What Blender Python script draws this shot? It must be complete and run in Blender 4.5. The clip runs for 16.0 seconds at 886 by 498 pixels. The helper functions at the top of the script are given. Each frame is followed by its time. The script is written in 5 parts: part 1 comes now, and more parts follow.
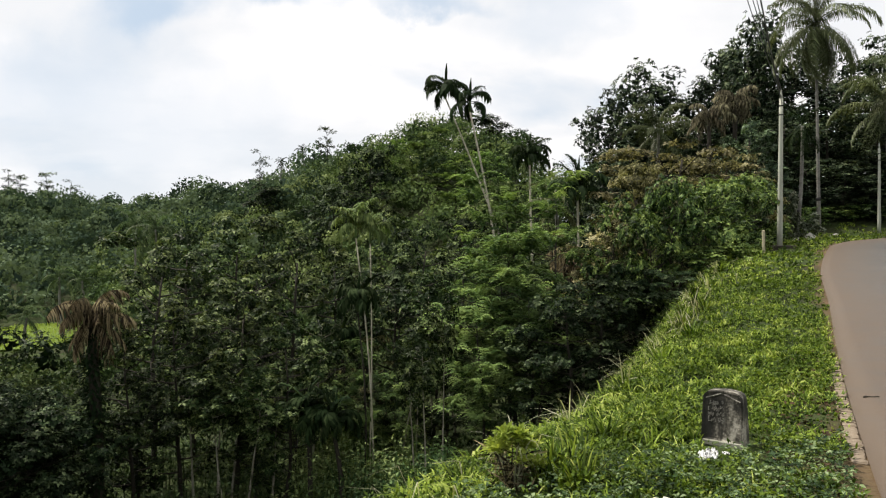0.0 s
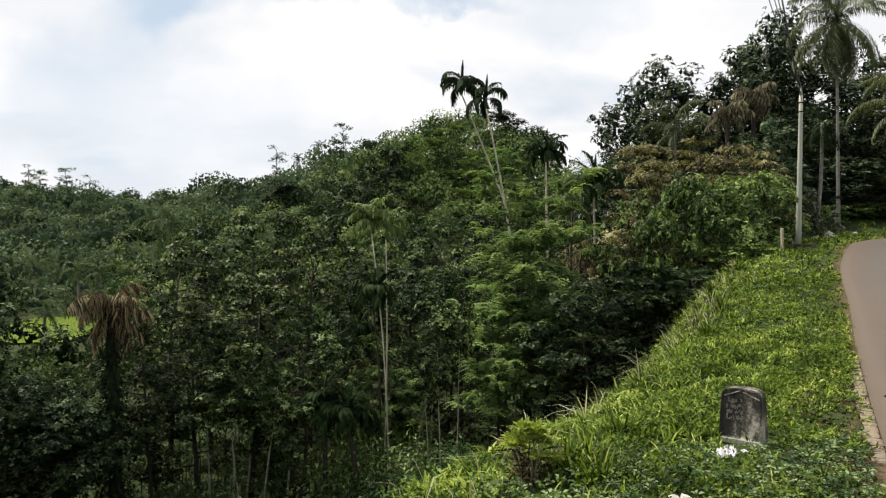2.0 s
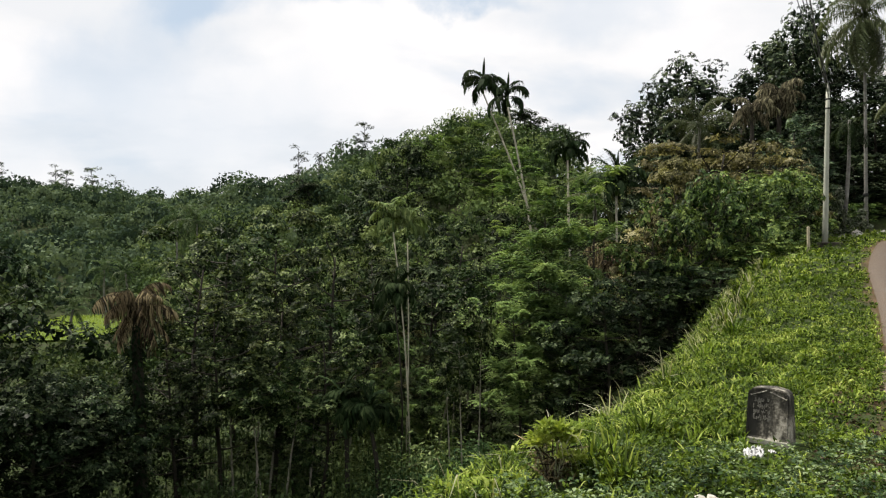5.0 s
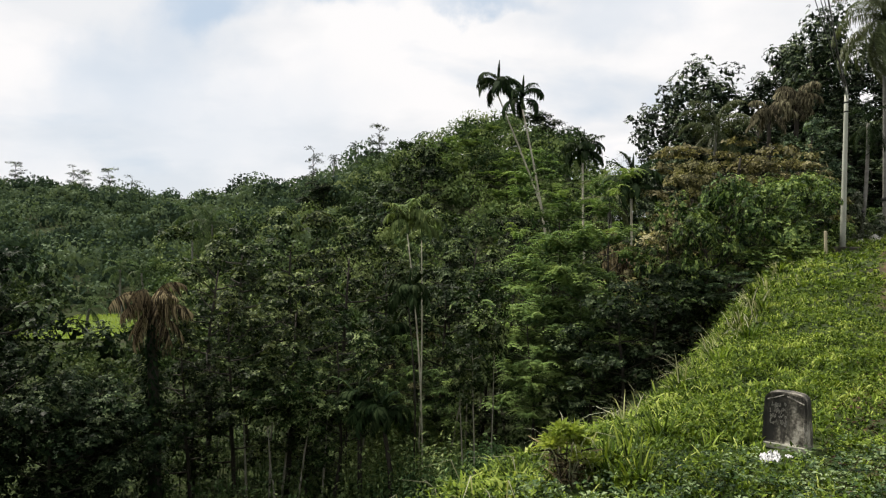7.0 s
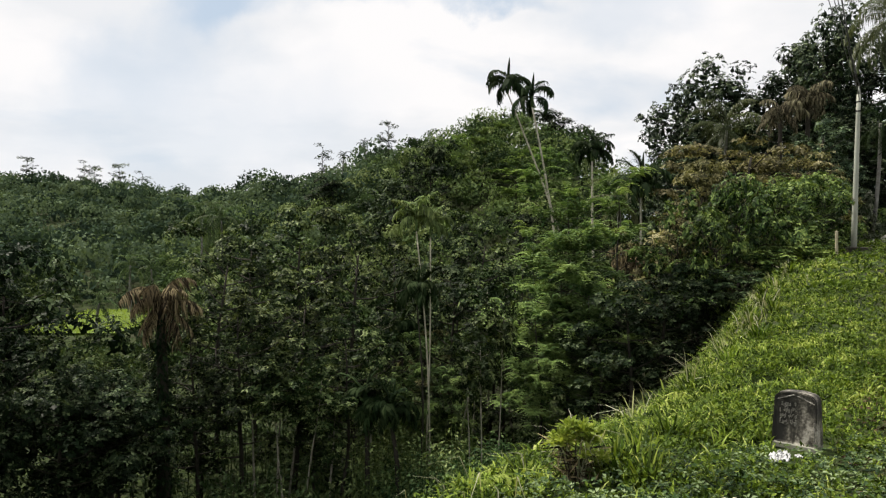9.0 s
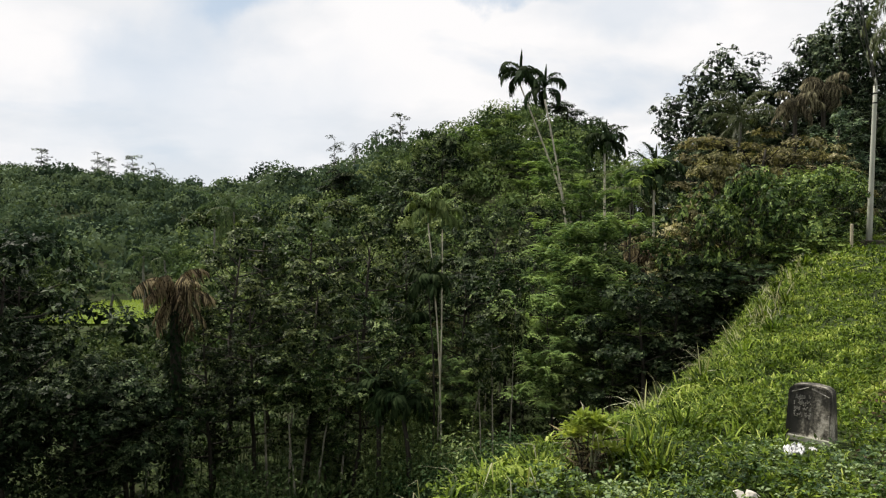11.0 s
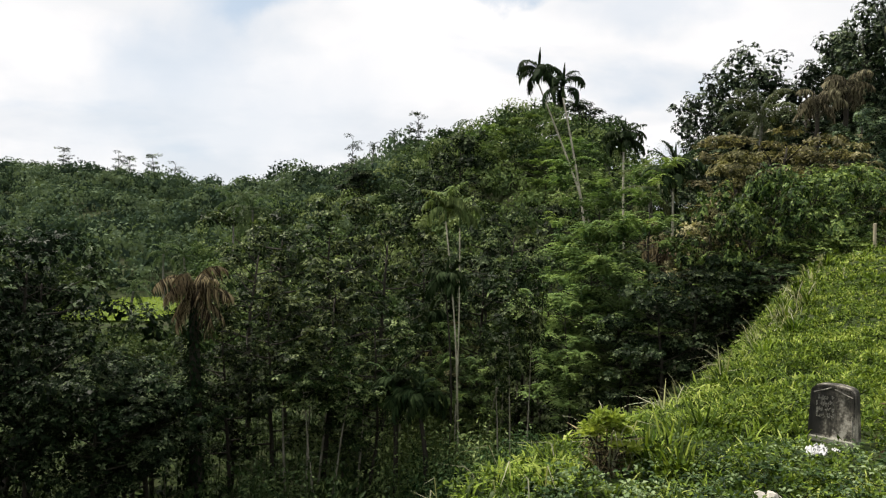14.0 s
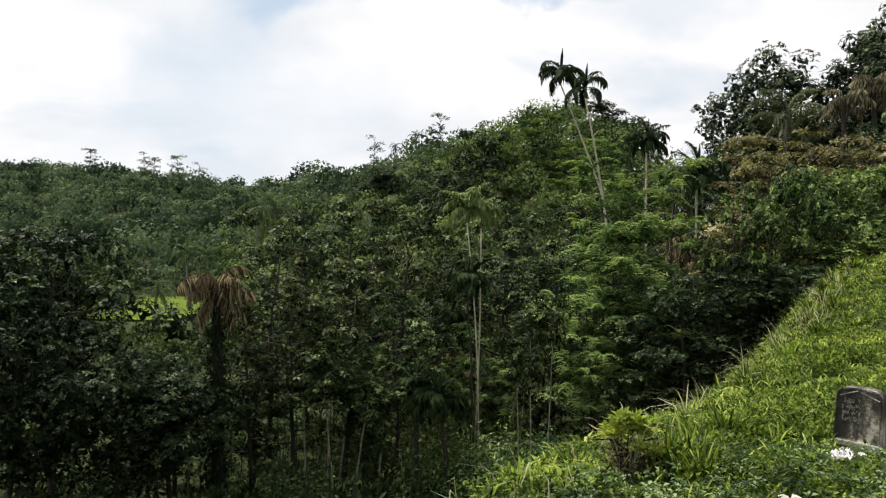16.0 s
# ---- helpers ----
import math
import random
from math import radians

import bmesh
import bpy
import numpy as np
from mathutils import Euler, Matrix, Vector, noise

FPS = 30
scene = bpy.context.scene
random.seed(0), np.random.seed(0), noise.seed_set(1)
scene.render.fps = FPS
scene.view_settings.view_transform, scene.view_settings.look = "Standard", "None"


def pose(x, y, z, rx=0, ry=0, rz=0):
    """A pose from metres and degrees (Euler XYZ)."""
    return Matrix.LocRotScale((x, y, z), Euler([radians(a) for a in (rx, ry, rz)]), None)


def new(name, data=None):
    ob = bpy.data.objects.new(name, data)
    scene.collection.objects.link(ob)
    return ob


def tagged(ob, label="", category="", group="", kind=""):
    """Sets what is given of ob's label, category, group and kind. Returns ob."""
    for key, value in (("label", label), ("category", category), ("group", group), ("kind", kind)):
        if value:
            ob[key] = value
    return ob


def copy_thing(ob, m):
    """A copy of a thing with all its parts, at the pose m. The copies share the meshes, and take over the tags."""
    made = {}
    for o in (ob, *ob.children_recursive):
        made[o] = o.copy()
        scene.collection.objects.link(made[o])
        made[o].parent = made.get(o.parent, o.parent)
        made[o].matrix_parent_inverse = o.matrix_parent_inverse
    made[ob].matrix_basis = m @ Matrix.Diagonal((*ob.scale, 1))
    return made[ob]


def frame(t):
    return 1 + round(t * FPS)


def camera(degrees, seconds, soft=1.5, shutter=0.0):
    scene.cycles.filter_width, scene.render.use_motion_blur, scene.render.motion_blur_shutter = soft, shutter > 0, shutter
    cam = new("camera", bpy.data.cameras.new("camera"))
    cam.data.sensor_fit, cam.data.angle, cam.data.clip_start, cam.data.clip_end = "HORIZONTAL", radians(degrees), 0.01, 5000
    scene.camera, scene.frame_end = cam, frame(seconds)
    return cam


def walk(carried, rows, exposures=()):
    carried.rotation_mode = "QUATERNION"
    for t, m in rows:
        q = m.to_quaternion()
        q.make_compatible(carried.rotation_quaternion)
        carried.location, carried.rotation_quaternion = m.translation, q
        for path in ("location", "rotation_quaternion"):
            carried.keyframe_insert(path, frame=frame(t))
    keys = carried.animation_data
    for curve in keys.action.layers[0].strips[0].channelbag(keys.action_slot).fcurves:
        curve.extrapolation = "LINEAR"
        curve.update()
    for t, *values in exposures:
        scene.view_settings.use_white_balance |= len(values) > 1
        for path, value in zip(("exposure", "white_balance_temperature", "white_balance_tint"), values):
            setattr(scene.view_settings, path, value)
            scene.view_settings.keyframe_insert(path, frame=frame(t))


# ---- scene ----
cam = camera(60.335, 16.0, soft=1.25)
walk(cam, [
    (0, pose(0.000, -0.000, 1.620, 90.000, -0.000, 0.000)),
    (0.5, pose(-0.003, 0.003, 1.619, 89.929, 0.009, 0.313)),
    (1, pose(-0.006, 0.000, 1.617, 89.883, -0.277, 0.542)),
    (1.5, pose(-0.017, -0.003, 1.612, 89.809, -0.542, 0.909)),
    (2, pose(-0.021, -0.002, 1.609, 89.741, -0.304, 1.134)),
    (2.5, pose(-0.018, 0.003, 1.612, 90.025, -0.019, 1.663)),
    (3, pose(-0.021, 0.011, 1.607, 89.811, -0.094, 2.185)),
    (3.5, pose(-0.024, 0.006, 1.607, 89.867, -0.171, 2.536)),
    (4, pose(-0.030, 0.017, 1.603, 89.573, -0.155, 2.525)),
    (6.5, pose(-0.037, 0.019, 1.592, 89.793, -0.657, 3.541)),
    (7, pose(-0.044, 0.022, 1.588, 89.797, -0.688, 3.759)),
    (7.5, pose(-0.044, 0.027, 1.588, 89.867, -0.635, 3.682)),
    (8, pose(-0.047, 0.019, 1.587, 89.780, -0.570, 4.023)),
    (8.5, pose(-0.050, 0.013, 1.588, 89.757, -0.813, 4.223)),
    (9, pose(-0.057, 0.010, 1.581, 89.614, -1.079, 4.396)),
    (11.5, pose(-0.068, 0.018, 1.568, 88.974, -1.285, 5.417)),
    (12, pose(-0.068, 0.027, 1.564, 89.008, -1.360, 5.567)),
    (12.5, pose(-0.068, 0.034, 1.559, 88.932, -1.250, 5.890)),
    (13, pose(-0.072, 0.030, 1.557, 88.735, -1.207, 6.251)),
    (13.5, pose(-0.070, 0.031, 1.555, 88.927, -1.313, 6.381)),
    (14, pose(-0.073, 0.034, 1.557, 88.888, -1.401, 6.573)),
    (14.5, pose(-0.076, 0.033, 1.551, 88.791, -1.437, 6.856)),
    (15, pose(-0.073, 0.035, 1.550, 88.724, -1.063, 7.364)),
    (15.5, pose(-0.072, 0.041, 1.542, 88.785, -1.146, 7.906)),
    (16, pose(-0.067, 0.040, 1.546, 88.934, -1.551, 8.180)),
], exposures=((0.0, 0.36), (4.0, 0.35), (6.5, 0.27), (11.5, 0.27), (14.0, 0.33), (16.0, 0.36)))

# ---- daylight: bright broken cloud with a veiled sun ----
SUN_ELEV, SUN_AZ = 58.0, -60.0          # azimuth clockwise from +y
az, el = radians(SUN_AZ), radians(SUN_ELEV)
to_sun = Vector((math.sin(az) * math.cos(el), math.cos(az) * math.cos(el), math.sin(el)))
world = bpy.data.worlds.new("overcast_sky")
scene.world = world
world.use_nodes = True


def link_nodes(tree):
    """Shortcuts for a node tree: n(kind, **values) makes a node, l(a, b) links sockets."""
    def n(kind, **values):
        node = tree.nodes.new(kind)
        for key, value in values.items():
            if key == "operation":
                node.operation = value
            elif key == "blend_type":
                node.blend_type = value
            elif key == "data_type":
                node.data_type = value
            elif key == "sky_type":
                node.sky_type = value
            elif key == "sun_disc":
                node.sun_disc = value
            elif key == "sun_elevation":
                node.sun_elevation = value
            elif key == "sun_rotation":
                node.sun_rotation = value
            elif key == "dust_density":
                node.dust_density = value
            else:
                node.inputs[key.replace("_", " ")].default_value = value
        return node

    def l(a, b):
        tree.links.new(a, b)
    return n, l


def build_sky(tree):
    tree.nodes.clear()
    n, l = link_nodes(tree)
    out, bg = n("ShaderNodeOutputWorld"), n("ShaderNodeBackground", Strength=0.076)
    sky = n("ShaderNodeTexSky", sky_type="NISHITA", sun_disc=False, sun_elevation=radians(SUN_ELEV),
            sun_rotation=radians(SUN_AZ), dust_density=2.0)
    tc, sep = n("ShaderNodeTexCoord"), n("ShaderNodeSeparateXYZ")
    l(tc.outputs["Generated"], sep.inputs[0])
    add = n("ShaderNodeMath", operation="ADD")
    add.inputs[1].default_value = 0.22
    l(sep.outputs["Z"], add.inputs[0])
    mx = n("ShaderNodeMath", operation="MAXIMUM")
    mx.inputs[1].default_value = 0.05
    l(add.outputs[0], mx.inputs[0])
    dv = n("ShaderNodeVectorMath", operation="DIVIDE")
    l(tc.outputs["Generated"], dv.inputs[0])
    l(mx.outputs[0], dv.inputs[1])
    sc = n("ShaderNodeVectorMath", operation="MULTIPLY")
    sc.inputs[1].default_value = (1.0, 1.0, 0.0)
    l(dv.outputs[0], sc.inputs[0])
    sh = n("ShaderNodeVectorMath", operation="ADD")
    sh.inputs[1].default_value = CLOUD_SHIFT
    l(sc.outputs[0], sh.inputs[0])
    big = n("ShaderNodeTexNoise", Scale=0.9, Detail=8.0, Roughness=0.5, Distortion=0.2)
    l(sh.outputs[0], big.inputs["Vector"])
    cover = n("ShaderNodeValToRGB")
    cover.color_ramp.elements[0].position, cover.color_ramp.elements[1].position = 0.28, 0.44
    cover.color_ramp.elements[0].color = (0, 0, 0, 1)
    l(big.outputs["Fac"], cover.inputs[0])
    # gaps in the cloud: centre and half width as slopes x/y and z/y, warped by the cloud's own billows
    flat = n("ShaderNodeVectorMath", operation="DIVIDE")
    l(tc.outputs["Generated"], flat.inputs[0])
    l(sep.outputs["Y"], flat.inputs[1])
    warp = n("ShaderNodeTexNoise", Scale=5.0, Detail=7.0, Roughness=0.55)
    l(flat.outputs[0], warp.inputs["Vector"])
    wv = n("ShaderNodeVectorMath", operation="MULTIPLY_ADD")
    wv.inputs[1].default_value = (0.34, 0.0, 0.26)
    l(warp.outputs["Color"], wv.inputs[0])
    l(flat.outputs[0], wv.inputs[2])
    shut = cover.outputs[0]
    for u, v, hu, hv, deep in CLOUD_GAPS:
        rel = n("ShaderNodeVectorMath", operation="SUBTRACT")
        rel.inputs[1].default_value = (u + 0.17, 1.0, v + 0.13)
        l(wv.outputs[0], rel.inputs[0])
        scl = n("ShaderNodeVectorMath", operation="DIVIDE")
        scl.inputs[1].default_value = (hu, 1e6, hv)
        l(rel.outputs[0], scl.inputs[0])
        ln = n("ShaderNodeVectorMath", operation="LENGTH")
        l(scl.outputs[0], ln.inputs[0])
        edge = n("ShaderNodeMapRange", From_Min=0.2, From_Max=1.35, To_Min=1.0 - deep, To_Max=1.0)
        edge.interpolation_type = "SMOOTHSTEP"
        l(ln.outputs["Value"], edge.inputs[0])
        both = n("ShaderNodeMath", operation="MULTIPLY")
        l(shut, both.inputs[0])
        l(edge.outputs[0], both.inputs[1])
        shut = both.outputs[0]
    fine = n("ShaderNodeTexNoise", Scale=1.7, Detail=7.0, Roughness=0.5)
    l(sh.outputs[0], fine.inputs["Vector"])
    shade = n("ShaderNodeValToRGB")
    e = shade.color_ramp.elements
    e[0].position, e[1].position = 0.40, 0.56
    e[0].color, e[1].color = (9.5, 9.6, 9.85, 1), (10.9, 10.7, 10.7, 1)
    l(fine.outputs["Fac"], shade.inputs[0])
    # cloud lit from behind is brighter round the sun and greyer away from it
    # also dims the unseen sky behind, so sides facing the camera shade deeper
    dot = n("ShaderNodeVectorMath", operation="DOT_PRODUCT")
    dot.inputs[1].default_value = to_sun
    l(tc.outputs["Generated"], dot.inputs[0])
    glow = n("ShaderNodeMapRange", From_Min=-0.55, From_Max=0.22, To_Min=0.40, To_Max=1.0)
    glow.interpolation_type = "SMOOTHSTEP"
    l(dot.outputs["Value"], glow.inputs[0])
    lit = n("ShaderNodeVectorMath", operation="MULTIPLY")
    l(shade.outputs[0], lit.inputs[0])
    l(glow.outputs[0], lit.inputs[1])
    # the blue between the clouds is thin and milky
    milk = n("ShaderNodeMix", data_type="RGBA", blend_type="MIX")
    milk.inputs[0].default_value = 0.8
    milk.inputs[7].default_value = (6.5, 7.8, 9.3, 1)
    l(sky.outputs[0], milk.inputs[6])
    mix = n("ShaderNodeMix", data_type="RGBA", blend_type="MIX")
    l(shut, mix.inputs[0])
    l(milk.outputs[2], mix.inputs[6])
    l(lit.outputs[0], mix.inputs[7])
    l(mix.outputs[2], bg.inputs["Color"])
    l(bg.outputs[0], out.inputs["Surface"])


CLOUD_SHIFT = (2.3, 0.4, 0.0)
CLOUD_GAPS = [(-0.50, 0.25, 0.13, 0.06, 0.45), (-0.38, 0.315, 0.11, 0.05, 0.95), (-0.22, 0.335, 0.07, 0.025, 0.8), (-0.03, 0.335, 0.09, 0.02, 0.8),
              (-0.46, 0.15, 0.30, 0.10, 0.42), (0.13, 0.30, 0.10, 0.05, 0.35)]
build_sky(world.node_tree)
sun_data = bpy.data.lights.new("sun", "SUN")
sun_data.energy, sun_data.angle, sun_data.color = 5.0, radians(5), (1.0, 0.93, 0.80)
sun = new("sun", sun_data)
sun.rotation_mode = "QUATERNION"
sun.rotation_quaternion = to_sun.to_track_quat("Z", "Y")
sun.location = to_sun * 300


# ---- materials ----
def material(name):
    m = bpy.data.materials.new(name)
    m.use_nodes = True
    m.node_tree.nodes.clear()
    n, l = link_nodes(m.node_tree)
    out = n("ShaderNodeOutputMaterial")
    return m, n, l, out


def ramp(n, stops):
    node = n("ShaderNodeValToRGB")
    e = node.color_ramp.elements
    while len(e) < len(stops):
        e.new(0.5)
    for i, (p, c) in enumerate(stops):
        e[i].position, e[i].color = p, (*c, 1)
    return node


def leaf_material(name, stops, rough=0.5, through_light=0.25, patch=0.25, gloss=0.22, vary=0.30, value=1.0, shift=0.003, sat=0.92):
    """Foliage: colour per leaf, per patch of the crown and per plant; some light passes through."""
    m, n, l, out = material(name)
    geo, info = n("ShaderNodeNewGeometry"), n("ShaderNodeObjectInfo")
    per_leaf = ramp(n, [(0.5 + (p - 0.5) * 0.66, c) for p, c in stops])
    noise_a = n("ShaderNodeTexNoise", Scale=patch, Detail=3.0)
    l(geo.outputs["Position"], noise_a.inputs["Vector"])
    tone = n("ShaderNodeAttribute")
    tone.attribute_name = "tone"
    mixf, both = n("ShaderNodeMath", operation="MULTIPLY_ADD"), n("ShaderNodeMath", operation="MULTIPLY_ADD")
    mixf.inputs[1].default_value, both.inputs[1].default_value = vary, max(0.88 - vary, 0.3)
    l(geo.outputs["Random Per Island"], mixf.inputs[0])
    sub = n("ShaderNodeMapRange", From_Min=0.3, From_Max=0.7, To_Min=-0.08, To_Max=0.16)
    l(noise_a.outputs["Fac"], sub.inputs[0])
    l(tone.outputs["Fac"], both.inputs[0])
    l(sub.outputs[0], both.inputs[2])
    l(both.outputs[0], mixf.inputs[2])
    l(mixf.outputs[0], per_leaf.inputs[0])
    hue = n("ShaderNodeHueSaturation", Saturation=sat)
    val = n("ShaderNodeMapRange", To_Min=0.76 * value, To_Max=1.24 * value)
    hu = n("ShaderNodeMapRange", To_Min=0.495 + shift, To_Max=0.515 + shift)
    l(info.outputs["Random"], val.inputs[0])
    l(info.outputs["Random"], hu.inputs[0])
    l(val.outputs[0], hue.inputs["Value"])
    l(hu.outputs[0], hue.inputs["Hue"])
    l(per_leaf.outputs[0], hue.inputs["Color"])
    bsdf = n("ShaderNodeBsdfPrincipled", Roughness=rough)
    bsdf.inputs["Specular IOR Level"].default_value = gloss * 0.35
    l(hue.outputs[0], bsdf.inputs["Base Color"])
    tr = n("ShaderNodeBsdfTranslucent")
    warm = n("ShaderNodeMix", data_type="RGBA", blend_type="MULTIPLY")
    warm.inputs[0].default_value = 1.0
    warm.inputs[7].default_value = (1.08, 1.1, 0.6, 1)
    l(hue.outputs[0], warm.inputs[6])
    l(warm.outputs[2], tr.inputs["Color"])
    mix = n("ShaderNodeMixShader")
    mix.inputs[0].default_value = through_light
    l(bsdf.outputs[0], mix.inputs[1])
    l(tr.outputs[0], mix.inputs[2])
    l(mix.outputs[0], out.inputs["Surface"])
    return m


def rough_material(name, stops, scale=3.0, rough=0.85, bump=0.3, stretch=(1, 1, 1), fine=40.0, fine_amount=0.35, spec=0.3):
    """Mineral or bark: large stains, fine grain and relief, sized in metres."""
    m, n, l, out = material(name)
    tc = n("ShaderNodeTexCoord")
    mp = n("ShaderNodeMapping", Scale=stretch)
    l(tc.outputs["Object"], mp.inputs[0])
    a, b = n("ShaderNodeTexNoise", Scale=scale, Detail=6.0, Roughness=0.6), n("ShaderNodeTexNoise", Scale=fine, Detail=4.0, Roughness=0.7)
    l(mp.outputs[0], a.inputs["Vector"])
    l(mp.outputs[0], b.inputs["Vector"])
    r = ramp(n, stops)
    f = n("ShaderNodeMix", data_type="FLOAT")
    f.inputs[0].default_value = fine_amount
    l(a.outputs["Fac"], f.inputs[2])
    l(b.outputs["Fac"], f.inputs[3])
    l(f.outputs[0], r.inputs[0])
    bsdf = n("ShaderNodeBsdfPrincipled", Roughness=rough)
    bsdf.inputs["Specular IOR Level"].default_value = spec
    l(r.outputs[0], bsdf.inputs["Base Color"])
    bp = n("ShaderNodeBump", Strength=bump, Distance=0.02)
    l(f.outputs[0], bp.inputs["Height"])
    l(bp.outputs[0], bsdf.inputs["Normal"])
    l(bsdf.outputs[0], out.inputs["Surface"])
    return m


M_DARK = leaf_material("dark_green_leaf", [(0.1, (0.0060, 0.0125, 0.0050)), (0.55, (0.0155, 0.0295, 0.0105)), (0.95, (0.140, 0.180, 0.085))], 0.45, 0.12, gloss=0.13, value=0.94, sat=0.94, shift=0.0)
M_OLIVE = leaf_material("olive_green_leaf", [(0.1, (0.0070, 0.0145, 0.0042)), (0.55, (0.024, 0.044, 0.0110)), (0.95, (0.205, 0.250, 0.090))], 0.44, 0.15, gloss=0.15, value=1.02, shift=0.0, sat=0.92)
M_CREEPER = leaf_material("creeper_leaf", [(0.1, (0.010, 0.022, 0.010)), (0.55, (0.046, 0.080, 0.036)), (0.95, (0.21, 0.275, 0.14))], 0.45, 0.12, gloss=0.3)
M_TALL = leaf_material("grey_green_leaf", [(0.1, (0.009, 0.017, 0.009)), (0.55, (0.046, 0.070, 0.034)), (0.95, (0.22, 0.265, 0.14))], 0.48, 0.1, gloss=0.15)
M_FRESH = leaf_material("fresh_green_leaf", [(0.1, (0.044, 0.080, 0.025)), (0.5, (0.135, 0.205, 0.055)), (0.95, (0.27, 0.345, 0.105))], 0.5, 0.25, value=1.2, vary=0.2)
M_VINE = leaf_material("vine_leaf", [(0.1, (0.009, 0.021, 0.006)), (0.5, (0.062, 0.112, 0.024)), (0.95, (0.29, 0.37, 0.085))], 0.42, 0.16, gloss=0.25, value=1.2)
M_UNDER = leaf_material("understorey_leaf", [(0.1, (0.018, 0.040, 0.012)), (0.55, (0.050, 0.086, 0.027)), (0.95, (0.115, 0.165, 0.056))], 0.5, 0.2, gloss=0.15, value=1.08)
# paler than the understorey leaf: a clearing's sunlight put into the leaf colour
M_SAPLING = leaf_material("sapling_leaf", [(0.1, (0.045, 0.074, 0.020)), (0.55, (0.13, 0.175, 0.052)), (0.95, (0.26, 0.31, 0.11))], 0.45, 0.3)
M_PALE_LEAF = leaf_material("pale_variegated_leaf", [(0.1, (0.03, 0.045, 0.024)), (0.5, (0.10, 0.12, 0.075)), (0.95, (0.30, 0.32, 0.24))], 0.5, 0.2)
M_BROWN = leaf_material("yellow_brown_leaf", [(0.1, (0.034, 0.035, 0.015)), (0.5, (0.165, 0.152, 0.070)), (0.95, (0.50, 0.45, 0.26))], 0.6, 0.3, shift=0.0, value=0.9)
M_DEAD = leaf_material("dead_brown_frond", [(0.1, (0.016, 0.012, 0.008)), (0.45, (0.064, 0.045, 0.023)), (0.95, (0.29, 0.222, 0.12))], 0.75, 0.05, vary=0.75, shift=0.0, value=0.85)
# lit copy of the areca frond: its brightness is put into the colour
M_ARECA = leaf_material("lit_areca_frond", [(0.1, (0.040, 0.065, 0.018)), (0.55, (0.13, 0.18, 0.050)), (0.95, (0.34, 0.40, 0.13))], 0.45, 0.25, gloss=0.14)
M_DRAPE = leaf_material("grey_brown_dead_frond", [(0.1, (0.022, 0.019, 0.011)), (0.45, (0.064, 0.056, 0.032)), (0.95, (0.21, 0.185, 0.11))], 0.8, 0.05, vary=0.75, shift=0.0, value=0.85)
M_FROND = leaf_material("palm_frond_green", [(0.1, (0.026, 0.048, 0.017)), (0.55, (0.075, 0.115, 0.040)), (0.95, (0.22, 0.27, 0.11))], 0.45, 0.22, gloss=0.14)
# shaded frond copy: the gloom of dark, silhouetted palms put into the colour
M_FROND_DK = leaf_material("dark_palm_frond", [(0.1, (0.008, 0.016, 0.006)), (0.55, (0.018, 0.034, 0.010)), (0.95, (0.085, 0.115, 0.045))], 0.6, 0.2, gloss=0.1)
M_COCO = leaf_material("coconut_frond_green", [(0.1, (0.038, 0.050, 0.020)), (0.55, (0.092, 0.110, 0.044)), (0.95, (0.23, 0.25, 0.125))], 0.4, 0.25, gloss=0.28)
M_HILL = leaf_material("hill_wood_leaf", [(0.05, (0.030, 0.054, 0.020)), (0.36, (0.100, 0.160, 0.048)), (0.65, (0.185, 0.255, 0.080)), (0.95, (0.27, 0.335, 0.125))], 0.65, 0.12, patch=0.12, gloss=0.1, vary=0.08, value=1.0, shift=0.006)
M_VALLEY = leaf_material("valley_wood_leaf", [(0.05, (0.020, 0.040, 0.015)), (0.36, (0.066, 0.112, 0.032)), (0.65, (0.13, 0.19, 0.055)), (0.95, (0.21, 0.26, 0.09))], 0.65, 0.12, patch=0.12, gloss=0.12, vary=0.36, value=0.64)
# distance haze put into the leaf colour: greyer and bluer than near woods
M_FARHILL_HAZED = leaf_material("hazed_far_wood_leaf", [(0.05, (0.033, 0.058, 0.036)), (0.45, (0.080, 0.122, 0.070)), (0.95, (0.165, 0.218, 0.120))], 0.85, 0.2, patch=0.06, gloss=0.05, vary=0.04, value=0.95, shift=0.014)
M_GRASS = leaf_material("verge_grass", [(0.05, (0.016, 0.028, 0.006)), (0.42, (0.060, 0.098, 0.012)), (0.76, (0.200, 0.265, 0.034)), (1.0, (0.37, 0.41, 0.11))], 0.45, 0.22, patch=0.6, gloss=0.2, shift=-0.001, value=1.0, sat=1.0)
M_WEED = leaf_material("weed_leaf", [(0.05, (0.024, 0.044, 0.007)), (0.5, (0.082, 0.135, 0.019)), (0.95, (0.198, 0.272, 0.036))], 0.42, 0.2, patch=1.2, gloss=0.2, shift=-0.003, value=0.95, sat=1.0)
M_BROAD = leaf_material("broad_weed_leaf", [(0.05, (0.013, 0.028, 0.011)), (0.5, (0.052, 0.092, 0.024)), (0.95, (0.23, 0.29, 0.13))], 0.38, 0.18, patch=1.2, gloss=0.3, shift=0.0, value=0.92)
M_FALLEN = leaf_material("fallen_leaf", [(0.05, (0.035, 0.018, 0.010)), (0.5, (0.085, 0.050, 0.028)), (0.95, (0.17, 0.11, 0.065))], 0.7, 0.05, shift=0.0, value=0.9)
